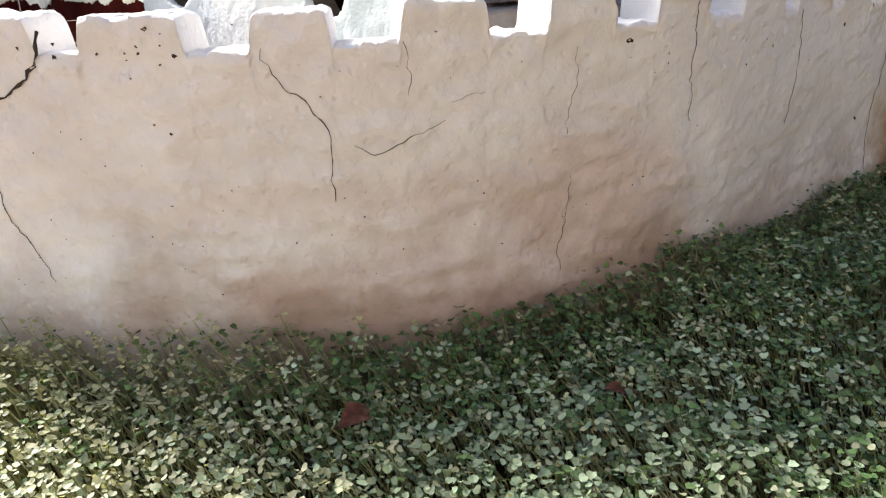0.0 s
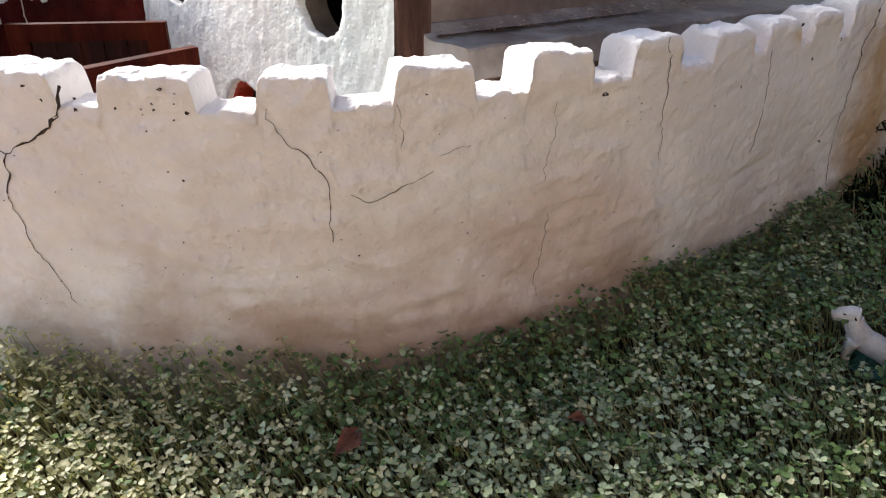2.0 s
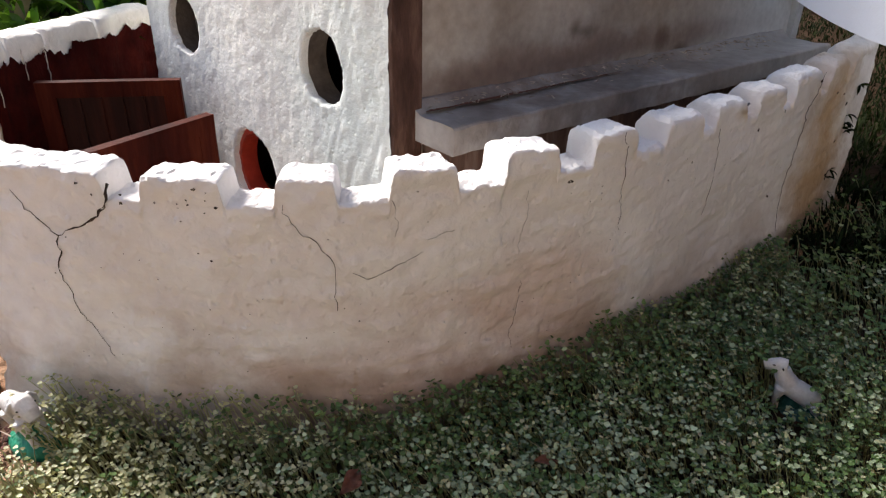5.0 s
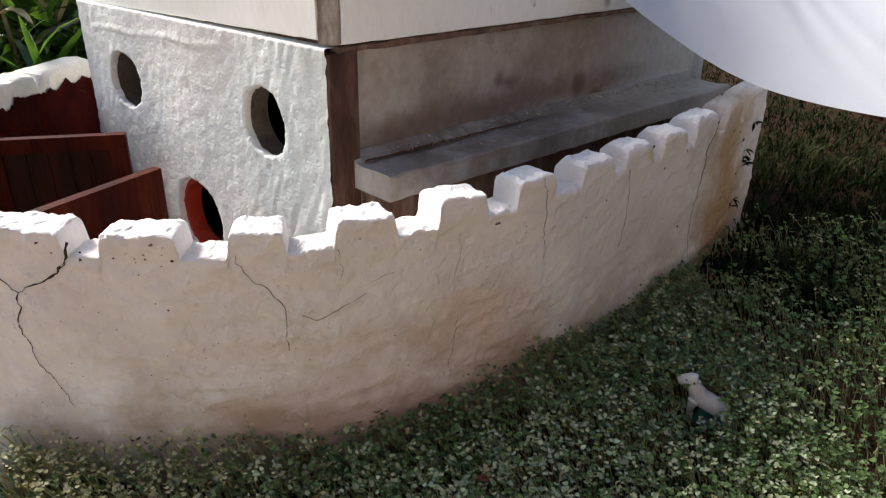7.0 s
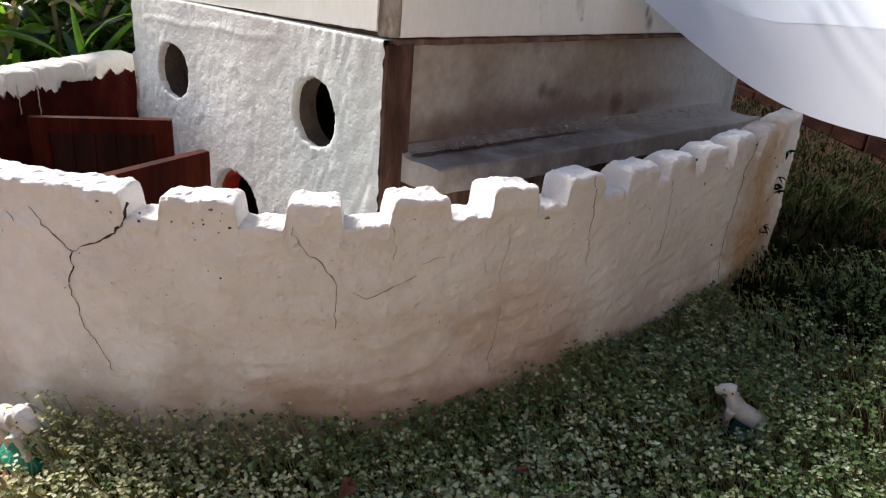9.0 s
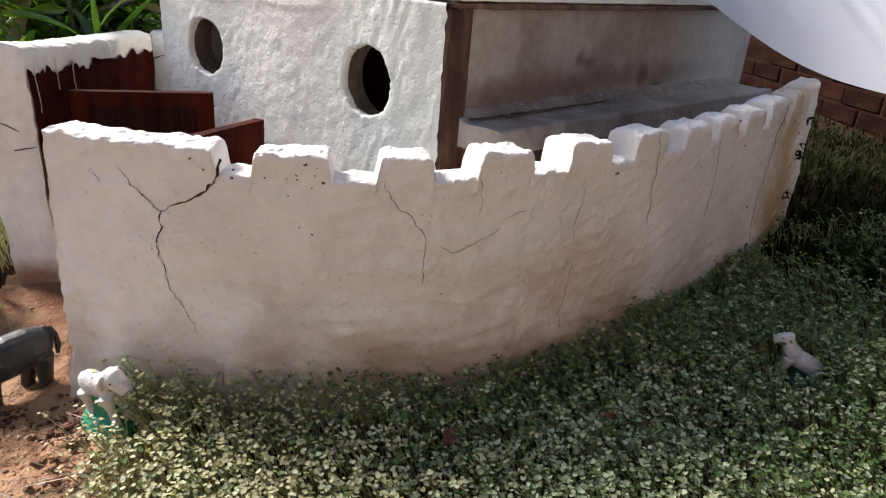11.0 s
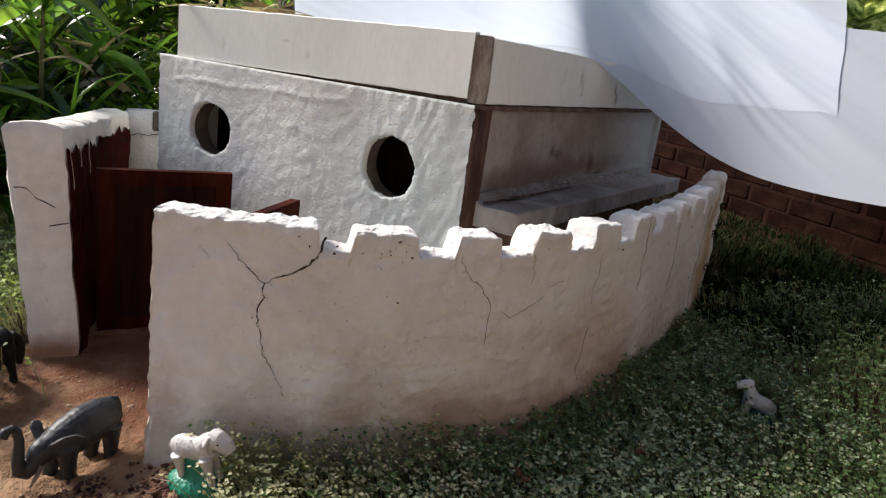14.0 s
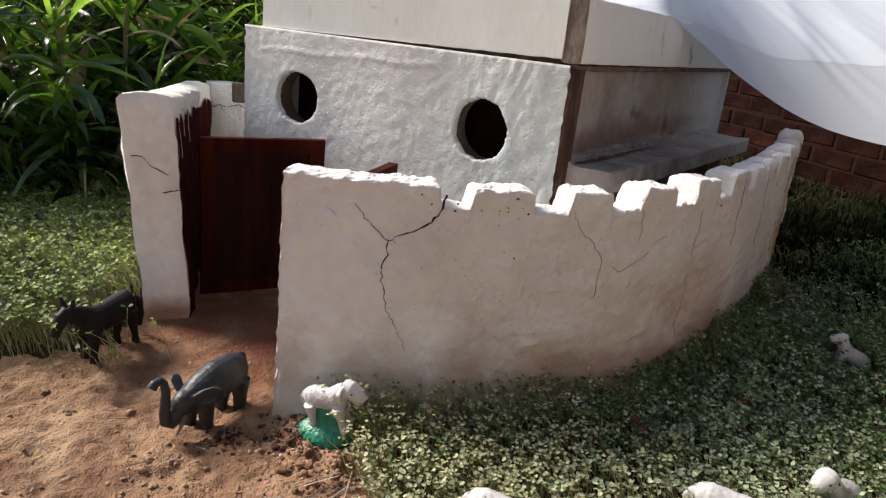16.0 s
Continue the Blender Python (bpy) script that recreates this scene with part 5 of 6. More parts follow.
# ---- white sheet ----
def hung_sheet(name, low, high, seed, nu=150, nv=100, sway=0.03, to=1.0, foot=None, proud=0.0, brim=None):
    """A hanging cotton sheet between a lower and an upper edge, with slanting folds; foot and brim give where it begins and ends on the way up."""
    L, H = spline(low, 24), spline(high, 24)
    pick = lambda P, u: np.array([np.interp(u, np.linspace(0, 1, len(P)), P[:, k]) for k in range(3)])
    verts = []
    for u in np.linspace(0, to, nu):
        a, b = pick(L, u), pick(H, u)
        v0 = 0.0 if foot is None else float(np.interp(u, *foot)) + 0.004 * noise.noise(Vector((u * 30, 0, 2)))
        v1 = 1.0 if brim is None else float(np.interp(u, *brim))
        for k in range(nv):
            v = v0 + (v1 - v0) * (k / (nv - 1)) ** 1.4
            p = a * (1 - v) + b * v
            fold = u * 11 + v * 8
            wave = 0.8 * noise.noise(Vector((u * 4 + v * 3, v * 1.5, seed))) + 0.75 * (0.28 - abs(noise.noise(Vector((fold * 0.6, v * 1.2 - u * 2, seed + 3)))))
            wave += 0.20 * (0.25 - abs(noise.noise(Vector((fold * 2.3, v * 2 + u * 3, seed + 7)))))
            p = p + np.array((-0.25, -0.65, 0.70)) * (sway * wave * min(1, 0.14 + v * 6) + (proud * min(1, 0.2 + (v - v0) * 14) if proud else 0))
            verts.append(p)
    faces = [(i * nv + k, (i + 1) * nv + k, (i + 1) * nv + k + 1, i * nv + k + 1) for i in range(nu - 1) for k in range(nv - 1)]
    return sheet(name, verts, faces)


SHEET_LOW = [(-0.30, 1.86, 0.678), (-0.10, 1.68, 0.678), (0.12, 1.46, 0.678), (0.31, 1.284, 0.690), (0.47, 1.36, 0.650), (0.60, 1.312, 0.562), (0.74, 1.214, 0.476), (0.87, 1.122, 0.438),
             (1.06, 0.99, 0.424), (1.32, 0.82, 0.43), (1.7, 0.6, 0.45)]
SHEET_HIGH = [(-0.30, 2.51, 1.35), (0.02, 2.52, 1.35), (0.39, 2.51, 1.35), (0.72, 2.49, 1.35), (0.99, 2.53, 1.35), (1.28, 2.57, 1.35), (1.52, 2.41, 1.35), (1.75, 2.26, 1.35), (2.06, 2.03, 1.35),
              (2.44, 1.72, 1.35), (3.06, 1.33, 1.35)]
cloth = empty("hanging_sheet", (0.6, 1.3, 0.55), label="large white cotton sheet hanging over the roof and the wall's end", category="cloth")
part("under_layer", hung_sheet("under_layer", SHEET_LOW, SHEET_HIGH, 2, brim=((0.0, 0.50, 0.75, 1.0), (1.0, 1.0, 0.50, 0.50))), THIN_CLOTH, cloth, "thin white layer with a lower hem", smooth=True)
part("upper_layer", hung_sheet("upper_layer", SHEET_LOW, SHEET_HIGH, 2, 150, 100, 0.03, 0.757, ((0.0, 0.3, 0.40, 0.48, 0.55, 0.64, 0.74), (0.02, 0.02, 0.05, 0.105, 0.125, 0.175, 0.205)), 0.004), CLOTH, cloth,
     "folded upper layer of the sheet", smooth=True)

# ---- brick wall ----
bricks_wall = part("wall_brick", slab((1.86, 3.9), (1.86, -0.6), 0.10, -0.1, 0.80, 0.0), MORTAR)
tagged(bricks_wall, "old red brick garden wall with dirty joints, colour darkened for shade", "wall", kind="structure")


def brick_mesh():
    bm = bmesh.new()
    bmesh.ops.create_cube(bm, size=1)
    for v in bm.verts:
        v.co = Vector((v.co.x * 0.05, v.co.y * 0.222, v.co.z * 0.070))
    bmesh.ops.bevel(bm, geom=bm.edges[:], offset=0.005, segments=1, affect="EDGES")
    for v in bm.verts:
        v.co += noise.noise_vector(v.co * 40) * 0.003
    me = bpy.data.meshes.new("brick")
    bm.to_mesh(me)
    bm.free()
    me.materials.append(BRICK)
    return me


# ---- shrubs behind ----
def long_leaf(rng, base, way, length, width, droop):
    """A lance-shaped leaf with a folded midrib that arches over."""
    n = 5
    d = np.array(way, float)
    d /= np.linalg.norm(d)
    side = np.cross(d, (0, 0, 1))
    side /= max(1e-6, np.linalg.norm(side))
    twist = rng.normal(0, 0.9)
    side = side * math.cos(twist) + np.cross(d, side) * math.sin(twist)
    p = np.array(base, float)
    V, F = [], []
    for i in range(n + 1):
        u = i / n
        w = width * (math.sin(math.pi * min(1, 0.06 + u * 0.94) ** 0.8) ** 0.9) * (1 if i < n else 0.02)
        nrm = np.cross(side, d)
        V += [p - side * w + nrm * w * 0.35, p, p + side * w + nrm * w * 0.35]
        p = p + d * length / n
        d = d + np.array((0, 0, -droop / n)) * (0.5 + u)
        d /= np.linalg.norm(d)
    for i in range(n):
        a = i * 3
        F += [(a, a + 1, a + 4), (a, a + 4, a + 3), (a + 1, a + 2, a + 5), (a + 1, a + 5, a + 4)]
    return np.array(V), np.array(F)


def shrub(seed, stems=6, tall=(0.45, 1.0), leaf=(0.15, 0.30)):
    """A clump of canes with long alternate leaves."""
    rng = np.random.default_rng(seed)
    V, F = [], []
    c = 0
    canes = []
    for _ in range(stems):
        SV, SF, sc = [], [], 0
        a, lean = rng.uniform(0, math.tau), rng.uniform(0.05, 0.45)
        h = rng.uniform(*tall)
        root = np.array((rng.normal(0, 0.10), rng.normal(0, 0.10), -0.03))
        lastring = None
        for k in range(9):
            u = k / 8
            p = root + np.array((math.cos(a), math.sin(a), 0)) * lean * h * u * u + (0, 0, h * u)
            r = 0.011 * (1 - 0.7 * u)
            SV += [p + (math.cos(t) * r, math.sin(t) * r, 0) for t in (0, 1.257, 2.513, 3.77, 5.027)]
            if lastring is not None:
                for j in range(5):
                    i0, i1 = lastring + j, lastring + (j + 1) % 5
                    SF += [(i0, i1, i1 + 5), (i0, i1 + 5, i0 + 5)]
            lastring = sc
            sc += 5
            if u > 0.10:
                for _k in range(11):
                    b = rng.uniform(0, math.tau)
                    el = rng.uniform(-0.4, 1.15)
                    v, f = long_leaf(rng, p + rng.normal(0, 0.02, 3), (math.cos(b) * math.cos(el), math.sin(b) * math.cos(el), math.sin(el)), rng.uniform(*leaf) * rng.choice((0.5, 0.8, 1.0, 1.1)), rng.uniform(0.006, 0.017), rng.uniform(0.1, 2.4))
                    V.append(v)
                    F.append(f + c)
                    c += len(v)
        canes.append((np.array(SV), np.array(SF)))
    ob = empty("cane_shrub", (0, 0, 0))
    T = np.concatenate(F)
    part("foliage", big_mesh("foliage", np.concatenate(V), T, [SHRUB_LEAF, DRY_LEAF], np.repeat(rng.random(len(T) // 20) < 0.06, 20)), None, ob, "long glossy green lance-shaped leaves")
    for sv, sf in canes:
        part("cane", big_mesh("cane", sv, sf, [SHRUB_STEM], np.zeros(len(sf))), None, ob)
    return ob


kinds = [shrub(21), shrub(22, 7), shrub(23, 5, (0.6, 1.15)), shrub(24, 8, (0.25, 0.65), (0.15, 0.27))]
for k in kinds:
    tagged(k, "leafy clump of tall canes with long glossy leaves", "shrub", "shrubs behind the house")
places = []
_r = random.Random(14)
for row, (y, x0, x1, n) in enumerate([(2.08, -2.7, -0.98, 8), (2.5, -3.0, -0.3, 9), (3.0, -3.5, 0.5, 9), (3.8, -4.2, 1.2, 7), (5.2, -6.0, 1.8, 7)]):
    for i in range(n):
        places.append((x0 + (x1 - x0) * (i + _r.uniform(-0.3, 0.3)) / (n - 1), y + _r.uniform(-0.12, 0.12), _r.uniform(0, 360), row))
for i, (x, y, turn, row) in enumerate(places):
    src = kinds[_r.randrange(4) if row else 3]
    m = pose(x, y, soil_z(x, y), 0, 0, turn) @ Matrix.Scale(_r.uniform(0.85, 1.25) * (0.55 if x > -0.6 else 0.72 if row > 2 else 1.0), 4)
    if i < 4:
        kinds[i].matrix_world = m
    else:
        copy_thing(src, m)


def tree():
    """A small leaning tree behind the sheet; its crown hangs over the garden, out of reach."""
    rng = np.random.default_rng(77)
    ob = empty("tree", (0.05, 3.2, 0.0), label="small leaning brown-barked tree behind the hanging sheet", category="tree")

    def limb(points, radii):
        b = bmesh.new()
        tube(b, points, radii, seg=10)
        return b

    part("trunk", limb([(0.05, 3.2, -0.1), (-0.08, 3.2, 0.4), (-0.19, 3.2, 0.85), (-0.10, 3.35, 1.5), (0.35, 3.6, 2.2), (0.6, 3.75, 2.8)], [0.07, 0.055, 0.048, 0.042, 0.034, 0.02]), BARE_WOOD, ob, smooth=True)
    V, T = [], []
    c = 0
    for k in range(9):
        a = k * 2.4
        tip = np.array((0.65 + 0.5 * math.cos(a), 3.85 + 0.45 * math.sin(a), 3.1 + rng.uniform(-0.3, 0.35)))
        root = np.array((0.35 + 0.028 * k, 3.6 + 0.017 * k, 2.2 + 0.067 * k))
        mid = (root + tip) / 2 + (0, 0, 0.12)
        part("limb", limb([tuple(root), tuple(mid), tuple(tip)], [0.018, 0.012, 0.005]), BARE_WOOD, ob, smooth=True)
        for _ in range(115):
            p = tip + rng.normal(0, 0.20, 3) - (tip - mid) * rng.uniform(0, 0.7)
            b, el = rng.uniform(0, math.tau), rng.uniform(-0.7, 0.5)
            v, f = long_leaf(rng, p, (math.cos(b) * math.cos(el), math.sin(b) * math.cos(el), math.sin(el)), rng.uniform(0.10, 0.17), rng.uniform(0.018, 0.030), rng.uniform(0.3, 1.2))
            V.append(v)
            T.append(f + c)
            c += len(v)
    T = np.concatenate(T)
    part("crown", big_mesh("crown", np.concatenate(V), T, [SHRUB_LEAF], np.zeros(len(T))), None, ob, "loose crown of lance-shaped leaves")


def hedge():
    """Dense far greenery that closes the garden."""
    bm = bmesh.new()
    nx, nz = 120, 30
    at = {}
    for i in range(nx + 1):
        for k in range(nz + 1):
            a = radians(200 - 190 * i / nx)
            r = 9.5 + 0.7 * noise.noise(Vector((i * 0.22, k * 0.3, 1))) + 0.3 * noise.noise(Vector((i * 0.7, k * 0.8, 4)))
            z = -0.3 + 2.6 * k / nz
            z += 0.5 * noise.noise(Vector((i * 0.5, 0, 2))) * k / nz
            at[i, k] = bm.verts.new((r * math.cos(a) - 0.3, r * math.sin(a) + 0.5, z))
    for i in range(nx):
        for k in range(nz):
            bm.faces.new((at[i, k], at[i + 1, k], at[i + 1, k + 1], at[i, k + 1]))
    return bm


tagged(part("backdrop", hedge(), HEDGE, smooth=False), "far hedge of dense greenery with sunlit patches painted in", "hedge", kind="structure")


# ---- unseen wall and ceiling, added behind the walker to block the sky ----
tagged(part("wall_porch", slab((4.5, -1.35), (-0.9, -1.35), 0.12, -0.15, 2.15, 0.0), SKY_BLOCKER), "unseen plain wall added to block the sky", "wall", kind="structure")
blocker = bmesh.new()
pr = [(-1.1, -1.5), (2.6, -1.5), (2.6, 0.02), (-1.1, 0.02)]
lo = [blocker.verts.new((x, y, 2.15)) for x, y in pr]
hi = [blocker.verts.new((x, y, 2.27)) for x, y in pr]
blocker.faces.new(lo[::-1])
blocker.faces.new(hi)
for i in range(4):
    blocker.faces.new((lo[i], lo[(i + 1) % 4], hi[(i + 1) % 4], hi[i]))
tagged(part("ceiling_porch", blocker, SKY_BLOCKER), "unseen plain ceiling added to block the sky", "ceiling", kind="structure")


# ---- toys ----
def tube(bm, points, radii, flat=(1, 1), seg=14):
    """A closed rounded tube through points; flat: how wide and how tall its section is."""
    P = [Vector(p) for p in points]
    rings = []
    side = None
    for i, p in enumerate(P):
        d = (P[min(i + 1, len(P) - 1)] - P[max(i - 1, 0)]).normalized()
        if side is None:
            side = d.cross(Vector((0, 0, 1)))
            if side.length < 0.2:
                side = d.cross(Vector((1, 0, 0)))
        side = (side - d * side.dot(d)).normalized()
        up = side.cross(d)
        rings.append([bm.verts.new(p + side * math.cos(t) * radii[i] * flat[0] + up * math.sin(t) * radii[i] * flat[1]) for t in [k * math.tau / seg for k in range(seg)]])
    for a, b in zip(rings, rings[1:]):
        for k in range(seg):
            bm.faces.new((a[k], a[(k + 1) % seg], b[(k + 1) % seg], b[k]))
    bm.faces.new(rings[0][::-1])
    bm.faces.new(rings[-1])


def blob(bm, at, size, turn=0.0):
    m = Matrix.Translation(at) @ Matrix.Rotation(turn, 4, "Y") @ Matrix.Diagonal((*size, 1))
    bmesh.ops.create_uvsphere(bm, u_segments=16, v_segments=10, radius=1, matrix=m)


def fused(bm, voxel, smooth=4):
    """Melts the pieces of a bmesh into one skin."""
    me = bpy.data.meshes.new("skin")
    bmesh.ops.recalc_face_normals(bm, faces=bm.faces)
    bm.to_mesh(me)
    bm.free()
    ob = new("skin", me)
    r = ob.modifiers.new("melt", "REMESH")
    r.mode, r.voxel_size = "VOXEL", voxel
    s = ob.modifiers.new("soft", "SMOOTH")
    s.iterations, s.factor = smooth, 0.5
    out = bpy.data.meshes.new_from_object(ob.evaluated_get(bpy.context.evaluated_depsgraph_get()))
    bpy.data.objects.remove(ob)
    bpy.data.meshes.remove(me)
    return out


def dented(me, depth):
    """Moves each vertex along its normal by depth(place)."""
    co, nrm = np.empty(len(me.vertices) * 3, np.float32), np.empty(len(me.vertices) * 3, np.float32)
    me.vertices.foreach_get("co", co)
    me.vertices.foreach_get("normal", nrm)
    co, nrm = co.reshape(-1, 3), nrm.reshape(-1, 3)
    off = np.array([depth(Vector(c.tolist())) for c in co])
    me.vertices.foreach_set("co", (co + nrm * off[:, None]).astype(np.float32).ravel())
    me.update()
    return me


def figure(name, skins, mats, m, label, group, category):
    """Joins skins, one material each, into one figurine."""
    bm = bmesh.new()
    for i, me in enumerate(skins):
        n = len(bm.faces)
        bm.from_mesh(me)
        bm.faces.ensure_lookup_table()
        for f in bm.faces[n:]:
            f.material_index, f.smooth = i, True
        bpy.data.meshes.remove(me)
    me = bpy.data.meshes.new(name)
    bm.to_mesh(me)
    bm.free()
    for x in mats:
        me.materials.append(x)
    ob = new(name, me)
    ob.matrix_world = m
    return tagged(ob, label, category, group)


def elephant():
    """Looks along +x, its head lowered and turned to its right; feet at z 0; about 0.15 long and 0.10 high."""
    b = bmesh.new()
    tube(b, [(-0.074, -0.004, 0.064), (-0.070, -0.004, 0.066), (-0.060, -0.003, 0.069), (-0.040, 0, 0.071), (-0.014, 0, 0.069), (0.010, 0, 0.064), (0.028, 0, 0.061), (0.040, -0.001, 0.059)],
         [0.010, 0.020, 0.027, 0.031, 0.032, 0.030, 0.026, 0.019], (0.86, 1.0), 20)
    blob(b, (0.046, -0.002, 0.058), (0.023, 0.017, 0.019), 0.6)
    blob(b, (0.042, -0.002, 0.069), (0.014, 0.012, 0.009), 0.4)
    for x, y, k in ((-0.054, 0.013, 0.0), (-0.050, -0.013, 0.010), (0.020, 0.014, -0.002), (0.016, -0.014, 0.010)):
        tube(b, [(x, y, 0.060), (x + k * 0.5, y, 0.036), (x + k, y, 0.014), (x + k * 1.1, y, 0.0)], [0.0165, 0.0122, 0.0100, 0.0114])
    tube(b, [(0.052, -0.003, 0.052), (0.062, -0.005, 0.041), (0.070, -0.006, 0.035), (0.077, -0.006, 0.040), (0.079, -0.006, 0.054), (0.077, -0.006, 0.072), (0.076, -0.006, 0.088), (0.078, -0.007, 0.101), (0.084, -0.008, 0.108),
             (0.092, -0.009, 0.107), (0.097, -0.010, 0.100)],
         [0.0155, 0.0130, 0.0106, 0.0092, 0.0082, 0.0074, 0.0066, 0.0062, 0.0062, 0.0068, 0.0080])
    tube(b, [(0.046, 0.012, 0.068), (0.032, 0.019, 0.070), (0.018, 0.0235, 0.066), (0.004, 0.0245, 0.057), (-0.006, 0.0245, 0.048)], [0.004, 0.010, 0.0145, 0.013, 0.004], (0.18, 1.0))
    tube(b, [(0.040, -0.014, 0.066), (0.036, -0.024, 0.074), (0.033, -0.033, 0.082), (0.031, -0.038, 0.086)], [0.005, 0.0080, 0.0088, 0.0055], (1.0, 0.3))
    tube(b, [(-0.066, -0.004, 0.090), (-0.078, -0.005, 0.087), (-0.085, -0.006, 0.073), (-0.086, -0.006, 0.054), (-0.084, -0.006, 0.042)], [0.006, 0.0046, 0.0038, 0.0048, 0.0030])
    skin = dented(fused(b, 0.0014, 5), lambda c: 0.0004 * (noise.noise(c * 160) + 0.6 * noise.noise(Vector((c.x * 90, c.y * 90, c.z * 320)))))
    t = bmesh.new()
    for y in (0.010, -0.016):
        tube(t, [(0.056, y, 0.046), (0.067, y * 1.3, 0.033), (0.078, y * 1.5, 0.024)], [0.0034, 0.0028, 0.001])
    tusk = bpy.data.meshes.new("tusk")
    t.to_mesh(tusk)
    t.free()
    t = bmesh.new()
    tube(t, [(0.044, 0.0145, 0.0725), (0.030, 0.0215, 0.0800), (0.016, 0.0262, 0.0795), (0.003, 0.0270, 0.0705)], [0.0006, 0.0009, 0.0009, 0.0005], seg=6)
    rim = bpy.data.meshes.new("rim")
    t.to_mesh(rim)
    t.free()
    return [skin, tusk, rim]


def horse():
    """Looks along +x with its head lowered a little."""
    b = bmesh.new()
    tube(b, [(-0.062, 0, 0.070), (-0.05, 0, 0.076), (-0.02, 0, 0.072), (0.015, 0, 0.070), (0.040, 0, 0.074), (0.05, 0, 0.076)], [0.012, 0.024, 0.025, 0.024, 0.024, 0.015], (0.85, 1.0))
    tube(b, [(0.034, 0, 0.078), (0.056, 0, 0.092), (0.075, 0, 0.101)], [0.021, 0.016, 0.012], (0.75, 1.0))
    tube(b, [(0.073, 0, 0.105), (0.086, 0, 0.098), (0.096, 0, 0.084), (0.101, 0, 0.073)], [0.011, 0.012, 0.009, 0.008], (0.85, 1))
    for x, y, k in ((-0.046, 0.013, -0.008), (-0.044, -0.013, 0.004), (0.034, 0.013, 0.006), (0.036, -0.013, -0.004)):
        tube(b, [(x, y, 0.068), (x + k * 0.4, y, 0.040), (x + k, y, 0.018), (x + k, y, 0.0)], [0.013, 0.008, 0.0055, 0.0075])
    for s in (1, -1):
        tube(b, [(0.073, s * 0.007, 0.109), (0.072, s * 0.010, 0.119), (0.074, s * 0.011, 0.128)], [0.005, 0.004, 0.002])
    tube(b, [(-0.066, 0, 0.082), (-0.078, 0, 0.070), (-0.082, 0, 0.045), (-0.080, 0, 0.022)], [0.006, 0.007, 0.008, 0.005])
    return [fused(b, 0.0021, 3)]


def sheep(kind="stand"):
    """Looks along +x: stand, graze (head down) or rise (young, lying with its head up)."""
    b = bmesh.new()
    if kind == "rise":
        tube(b, [(-0.044, 0, 0.022), (-0.040, 0, 0.024), (-0.030, 0, 0.028), (-0.010, 0, 0.036), (0.008, 0, 0.043), (0.018, 0, 0.046)], [0.007, 0.014, 0.018, 0.018, 0.0165, 0.012], (0.92, 1), 18)
        tube(b, [(0.006, 0, 0.046), (0.016, 0, 0.058), (0.021, 0, 0.068)], [0.016, 0.014, 0.013])
        tube(b, [(0.014, 0, 0.074), (0.024, 0, 0.074), (0.036, 0, 0.071), (0.047, 0, 0.067)], [0.0125, 0.0130, 0.0105, 0.0075], (0.92, 1))
        for y in (0.010, -0.010):
            tube(b, [(-0.036, y, 0.026), (-0.042, y, 0.010), (-0.040, y, -0.008)], [0.010, 0.0062, 0.0056])
            tube(b, [(0.014, y, 0.040), (0.018, y, 0.020), (0.016, y, -0.004)], [0.010, 0.0062, 0.0056])
        return b
    tube(b, [(-0.044, 0, 0.056), (-0.038, 0, 0.058), (-0.026, 0, 0.060), (-0.002, 0, 0.058), (0.016, 0, 0.059), (0.028, 0, 0.061)], [0.009, 0.016, 0.0195, 0.0195, 0.0185, 0.012], (0.80, 1), 18)
    if kind == "stand":
        tube(b, [(0.014, 0, 0.064), (0.028, 0, 0.074), (0.036, 0, 0.077)], [0.0175, 0.0155, 0.014])
        tube(b, [(0.034, 0, 0.083), (0.045, 0, 0.080), (0.057, 0, 0.070), (0.064, 0, 0.060)], [0.0150, 0.0165, 0.0145, 0.0105], (0.84, 1))
        for y in (1, -1):
            tube(b, [(0.038, y * 0.012, 0.090), (0.033, y * 0.018, 0.080), (0.034, y * 0.018, 0.066)], [0.004, 0.0062, 0.003], (1, 0.6))
    else:
        tube(b, [(0.014, 0, 0.060), (0.030, 0, 0.056), (0.042, 0, 0.045)], [0.017, 0.014, 0.012])
        tube(b, [(0.040, 0, 0.048), (0.050, 0, 0.038), (0.058, 0, 0.024)], [0.0135, 0.0130, 0.0085], (0.9, 1))
    for x, y, k in ((-0.034, 0.010, -0.007), (-0.032, -0.010, -0.003), (0.018, 0.010, 0.004), (0.021, -0.010, 0.001)):
        tube(b, [(x, y, 0.050), (x + k * 0.4, y, 0.026), (x + k, y, 0.0)], [0.0115, 0.0064, 0.0056])
    tube(b, [(-0.042, 0, 0.066), (-0.050, 0, 0.056), (-0.051, 0, 0.040)], [0.0055, 0.0050, 0.0035])
    return b


def sheep_skin(kind):
    """The body, with the wool's curls as small dents."""
    me = fused(sheep(kind), 0.0014, 6)
    curl = 0.0002 if kind == "rise" else 0.0008
    return dented(me, lambda c: curl * smooth01((0.034 - c.x) / 0.01) * smooth01((c.z - 0.026) / 0.01)
                  * (noise.noise(Vector((c.x * 170, c.y * 170, c.z * 90))) + 0.5 * noise.noise(c * 380)))


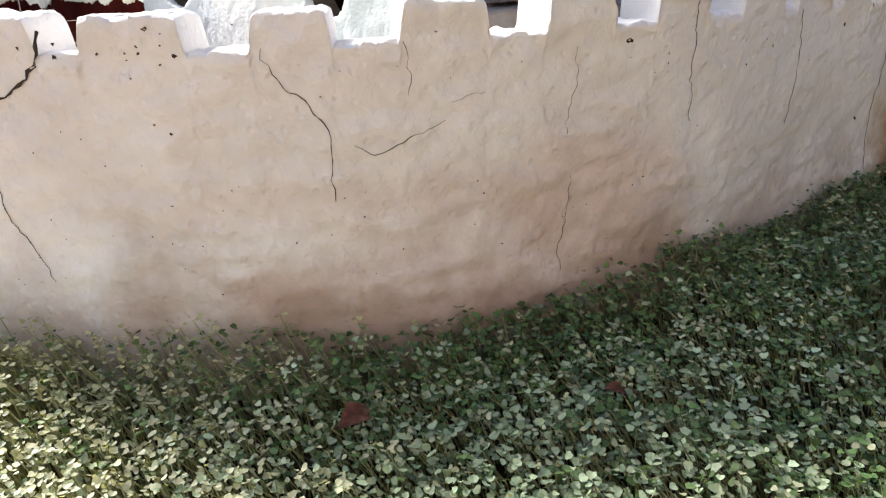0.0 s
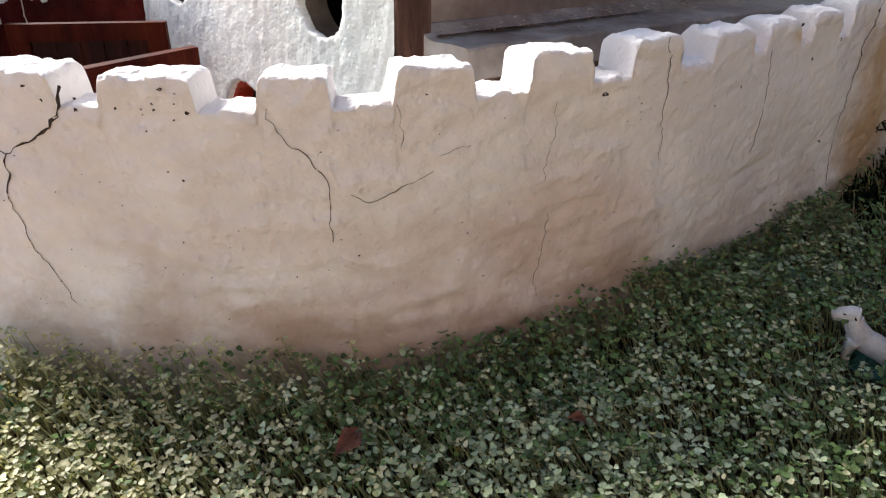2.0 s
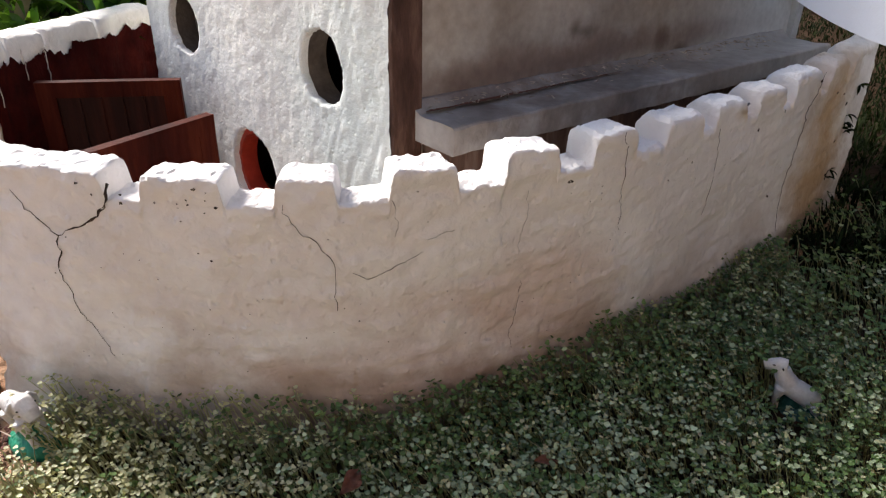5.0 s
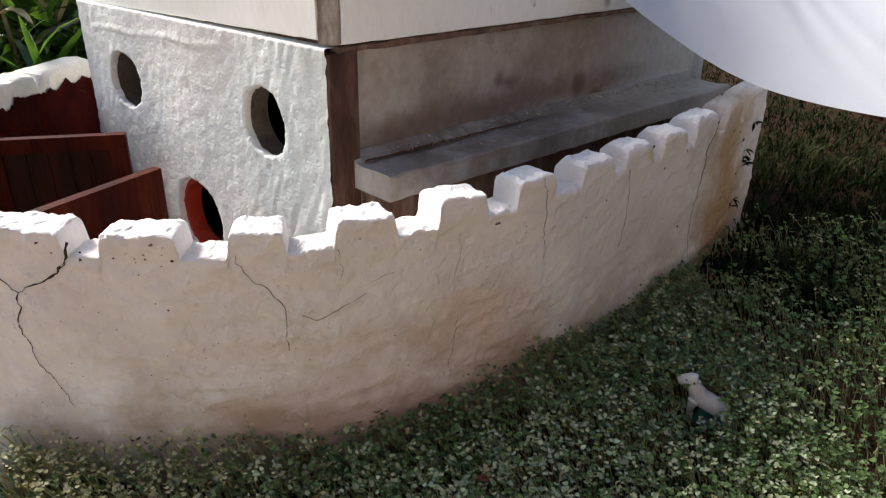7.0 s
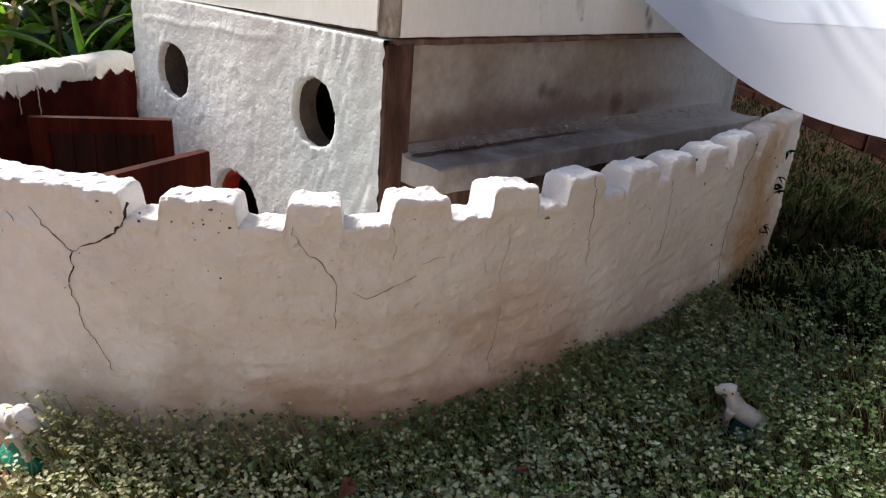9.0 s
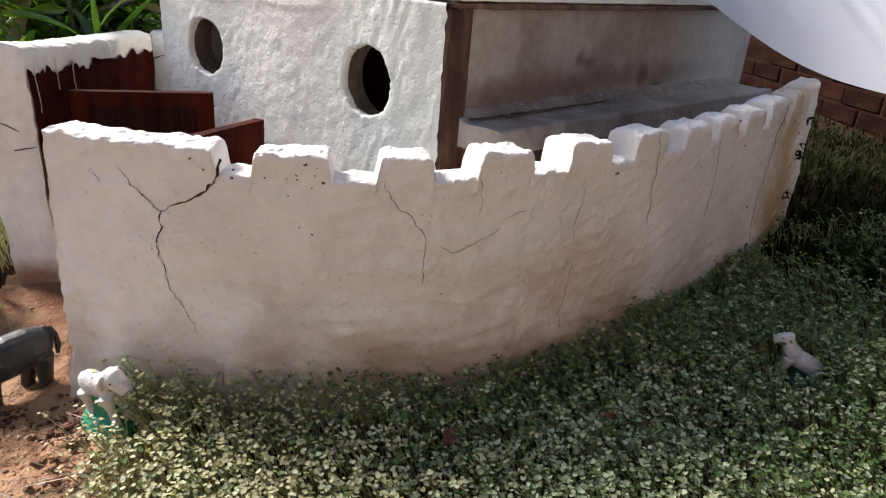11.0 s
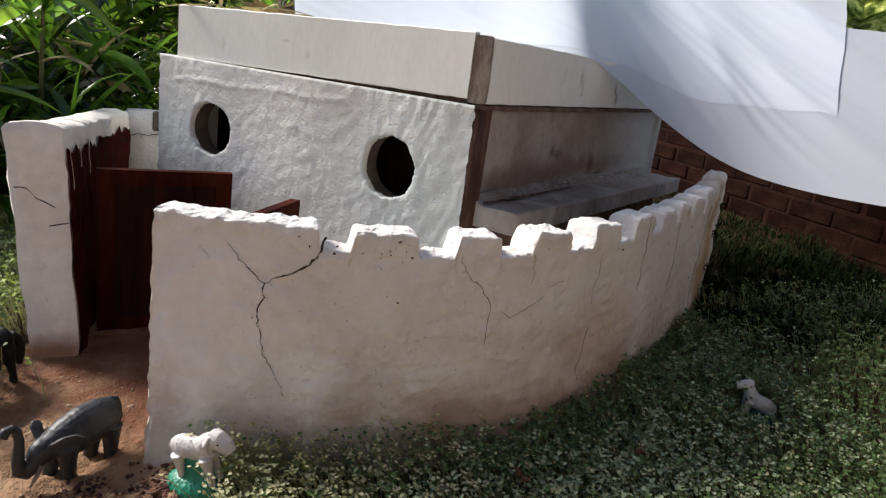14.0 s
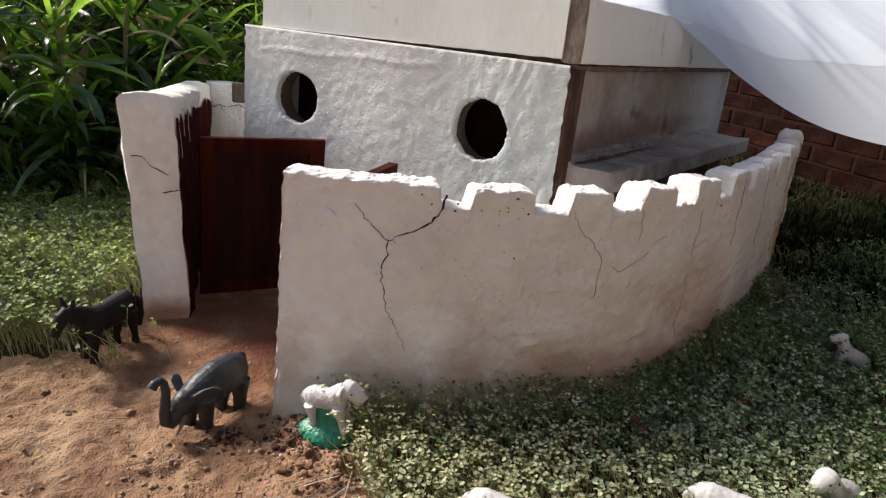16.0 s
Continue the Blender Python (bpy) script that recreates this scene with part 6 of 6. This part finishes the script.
def sheep_eyes(kind):
    """Small dark marks for the eyes, and for the ears of the young one."""
    b = bmesh.new()
    for y in (1, -1):
        if kind == "stand":
            blob(b, (0.053, y * 0.0128, 0.080), (0.0021, 0.0013, 0.0013))
        else:
            blob(b, (0.033, y * 0.0092, 0.0765), (0.0026, 0.0013, 0.0010))
            blob(b, (0.019, y * 0.0112, 0.0740), (0.0014, 0.0012, 0.0028), 0.5)
    me = bpy.data.meshes.new("eyes")
    b.to_mesh(me)
    b.free()
    return me


def green_base():
    """An oval mound of moulded grass with a fin that props the belly."""
    b = bmesh.new()
    blob(b, (-0.024, 0.0, -0.014), (0.052, 0.034, 0.027), 0.10)
    tube(b, [(-0.014, 0, 0.0), (-0.013, 0, 0.020), (-0.011, 0, 0.036), (-0.009, 0, 0.048)], [0.034, 0.024, 0.019, 0.012], (0.50, 1.0))
    return dented(fused(b, 0.0016, 2), lambda c: 0.0016 * noise.noise(Vector((math.atan2(c.y, c.x + 0.02) * 11, c.z * 45, 1))) + 0.0007 * noise.noise(c * 260))


def heading(a, b):
    return math.degrees(math.atan2(b[1] - a[1], b[0] - a[0]))


def sit(x, y, up=0.0):
    return x, y, soil_z(x, y) + up


_e = (-0.722, 0.733)
figure("toy_elephant", elephant(), [TOY_GREY, TOY_IVORY, TOY_RIM], pose(*sit(*_e, -0.002), 0, 0, 226) @ Matrix.Scale(1.04, 4), "dark grey plastic toy elephant with raised trunk on bare soil",
       "toy animals", "toy elephant")
figure("toy_horse", horse(), [TOY_BLACK], pose(*sit(-0.905, 0.975), 0, 0, heading((-0.857, 1.044), (-0.945, 0.915))) @ Matrix.Scale(1.1, 4), "black plastic toy horse beside the gate post", "toy animals", "toy horse")
_s = pose(-0.534, 0.632, soil_z(-0.534, 0.632) + 0.022, 8, -11, -40) @ Matrix.Scale(0.94, 4)
figure("toy_sheep", [sheep_skin("stand"), green_base(), sheep_eyes("stand")], [TOY_WHITE, TOY_GREEN, TOY_BLACK], _s, "white plastic toy sheep tilted on a green grassy base", "toy animals", "toy sheep")
_s = pose(0.538, 0.704, soil_z(0.538, 0.704) - 0.002, 0, 0, 151) @ Matrix.Scale(0.92, 4)
figure("toy_sheep", [sheep_skin("rise"), green_base(), sheep_eyes("rise")], [TOY_WHITE, TOY_DARK_GREEN, TOY_BLACK], _s, "smooth white toy sheep half sunk among the seedlings", "toy animals", "toy sheep")
figure("toy_sheep", [sheep_skin("rise"), sheep_eyes("rise")], [TOY_WHITE, TOY_BLACK], pose(0.152, 0.338, soil_z(0.152, 0.338) - 0.004, 0, 12, -172) @ Matrix.Diagonal((1.0, 1.45, 1.1, 1)), "small white toy sheep lying in the seedlings",
       "toy animals", "toy sheep")
for x, y, turn, up in ((-0.052, 0.318, -43, -0.004), (-0.352, 0.378, -40, -0.016)):
    figure("toy_sheep", [sheep_skin("graze")], [TOY_WHITE], pose(x, y, soil_z(x, y) + up, 0, 0, turn) @ Matrix.Scale(1.2, 4), "white toy sheep grazing deep in the seedlings", "toy animals", "toy sheep")

tree()
tagged(roof_litter(), "dry grey-brown leaf strips lying on the roof's edge", "litter", kind="stuff")

# ---- straws on the soil and sprigs on the wall's end ----
def straws():
    rng = np.random.default_rng(41)
    V, T, c = [], [], 0
    for k in range(46):
        x, y = rng.uniform(-1.1, -0.5), rng.uniform(0.34, 0.72)
        if k < 8:
            x, y = rng.normal(-0.66, 0.03), rng.normal(0.50, 0.02)
        a, long = rng.uniform(0, math.pi), rng.uniform(0.012, 0.05)
        if k > 32:
            x, y, a, long = rng.normal(-0.525, 0.02), rng.normal(0.54, 0.05), rng.uniform(2.6, 4.4), rng.uniform(0.05, 0.10)
        v, f = long_leaf(rng, (x, y, soil_z(x, y) + 0.005), (math.cos(a), math.sin(a), 0.05), long, rng.uniform(0.0006, 0.0014), 0.1)
        V.append(v)
        T.append(f + c)
        c += len(v)
    T = np.concatenate(T)
    return part("straws", big_mesh("straws", np.concatenate(V), T, [LITTER], np.zeros(len(T))), None)


tagged(straws(), "bits of dry straw scattered on the bare soil", "straw", kind="stuff")


def sprigs():
    """Withered weeds that cling to the stained end of the wall."""
    rng = np.random.default_rng(43)
    V, T, c = [], [], 0
    for s, z in ((1.74, 0.27), (1.75, 0.25), (1.76, 0.23), (1.735, 0.24), (1.72, 0.15), (1.70, 0.14), (1.76, 0.33), (1.62, 0.02), (1.66, 0.05), (1.57, 0.01)):
        p = face_point(s, z, 0.002)
        _, nrm = along(s)
        for _ in range(5):
            d = (nrm[0] * 0.5 + rng.normal(0, 0.5), nrm[1] * 0.5 + rng.normal(0, 0.5), rng.uniform(-0.4, 0.7))
            v, f = long_leaf(rng, tuple(p), d, rng.uniform(0.010, 0.028), rng.uniform(0.0015, 0.004), 1.2)
            V.append(v)
            T.append(f + c)
            c += len(v)
    T = np.concatenate(T)
    return part("wall_weeds", big_mesh("wall_weeds", np.concatenate(V), T, [GRASS], np.zeros(len(T))), None)


tagged(sprigs(), "small dark weeds clinging to the stained wall end", "weeds", kind="stuff")

# ---- bricks last ----
BRICK_MESH = brick_mesh()
for row in range(11):
    for k in range(20):
        y = -0.55 + k * 0.234 + (0.117 if row % 2 else 0)
        z = -0.02 + row * 0.079
        b = new("brick", BRICK_MESH)
        b.parent = bricks_wall
        rr = random.Random(row * 50 + k)
        b.location = (1.882 + rr.uniform(-0.004, 0.004), y + rr.uniform(-0.01, 0.01), z + rr.uniform(-0.004, 0.004))
        b.rotation_euler = (rr.uniform(-0.012, 0.012), rr.uniform(-0.02, 0.02), rr.uniform(-0.015, 0.015))
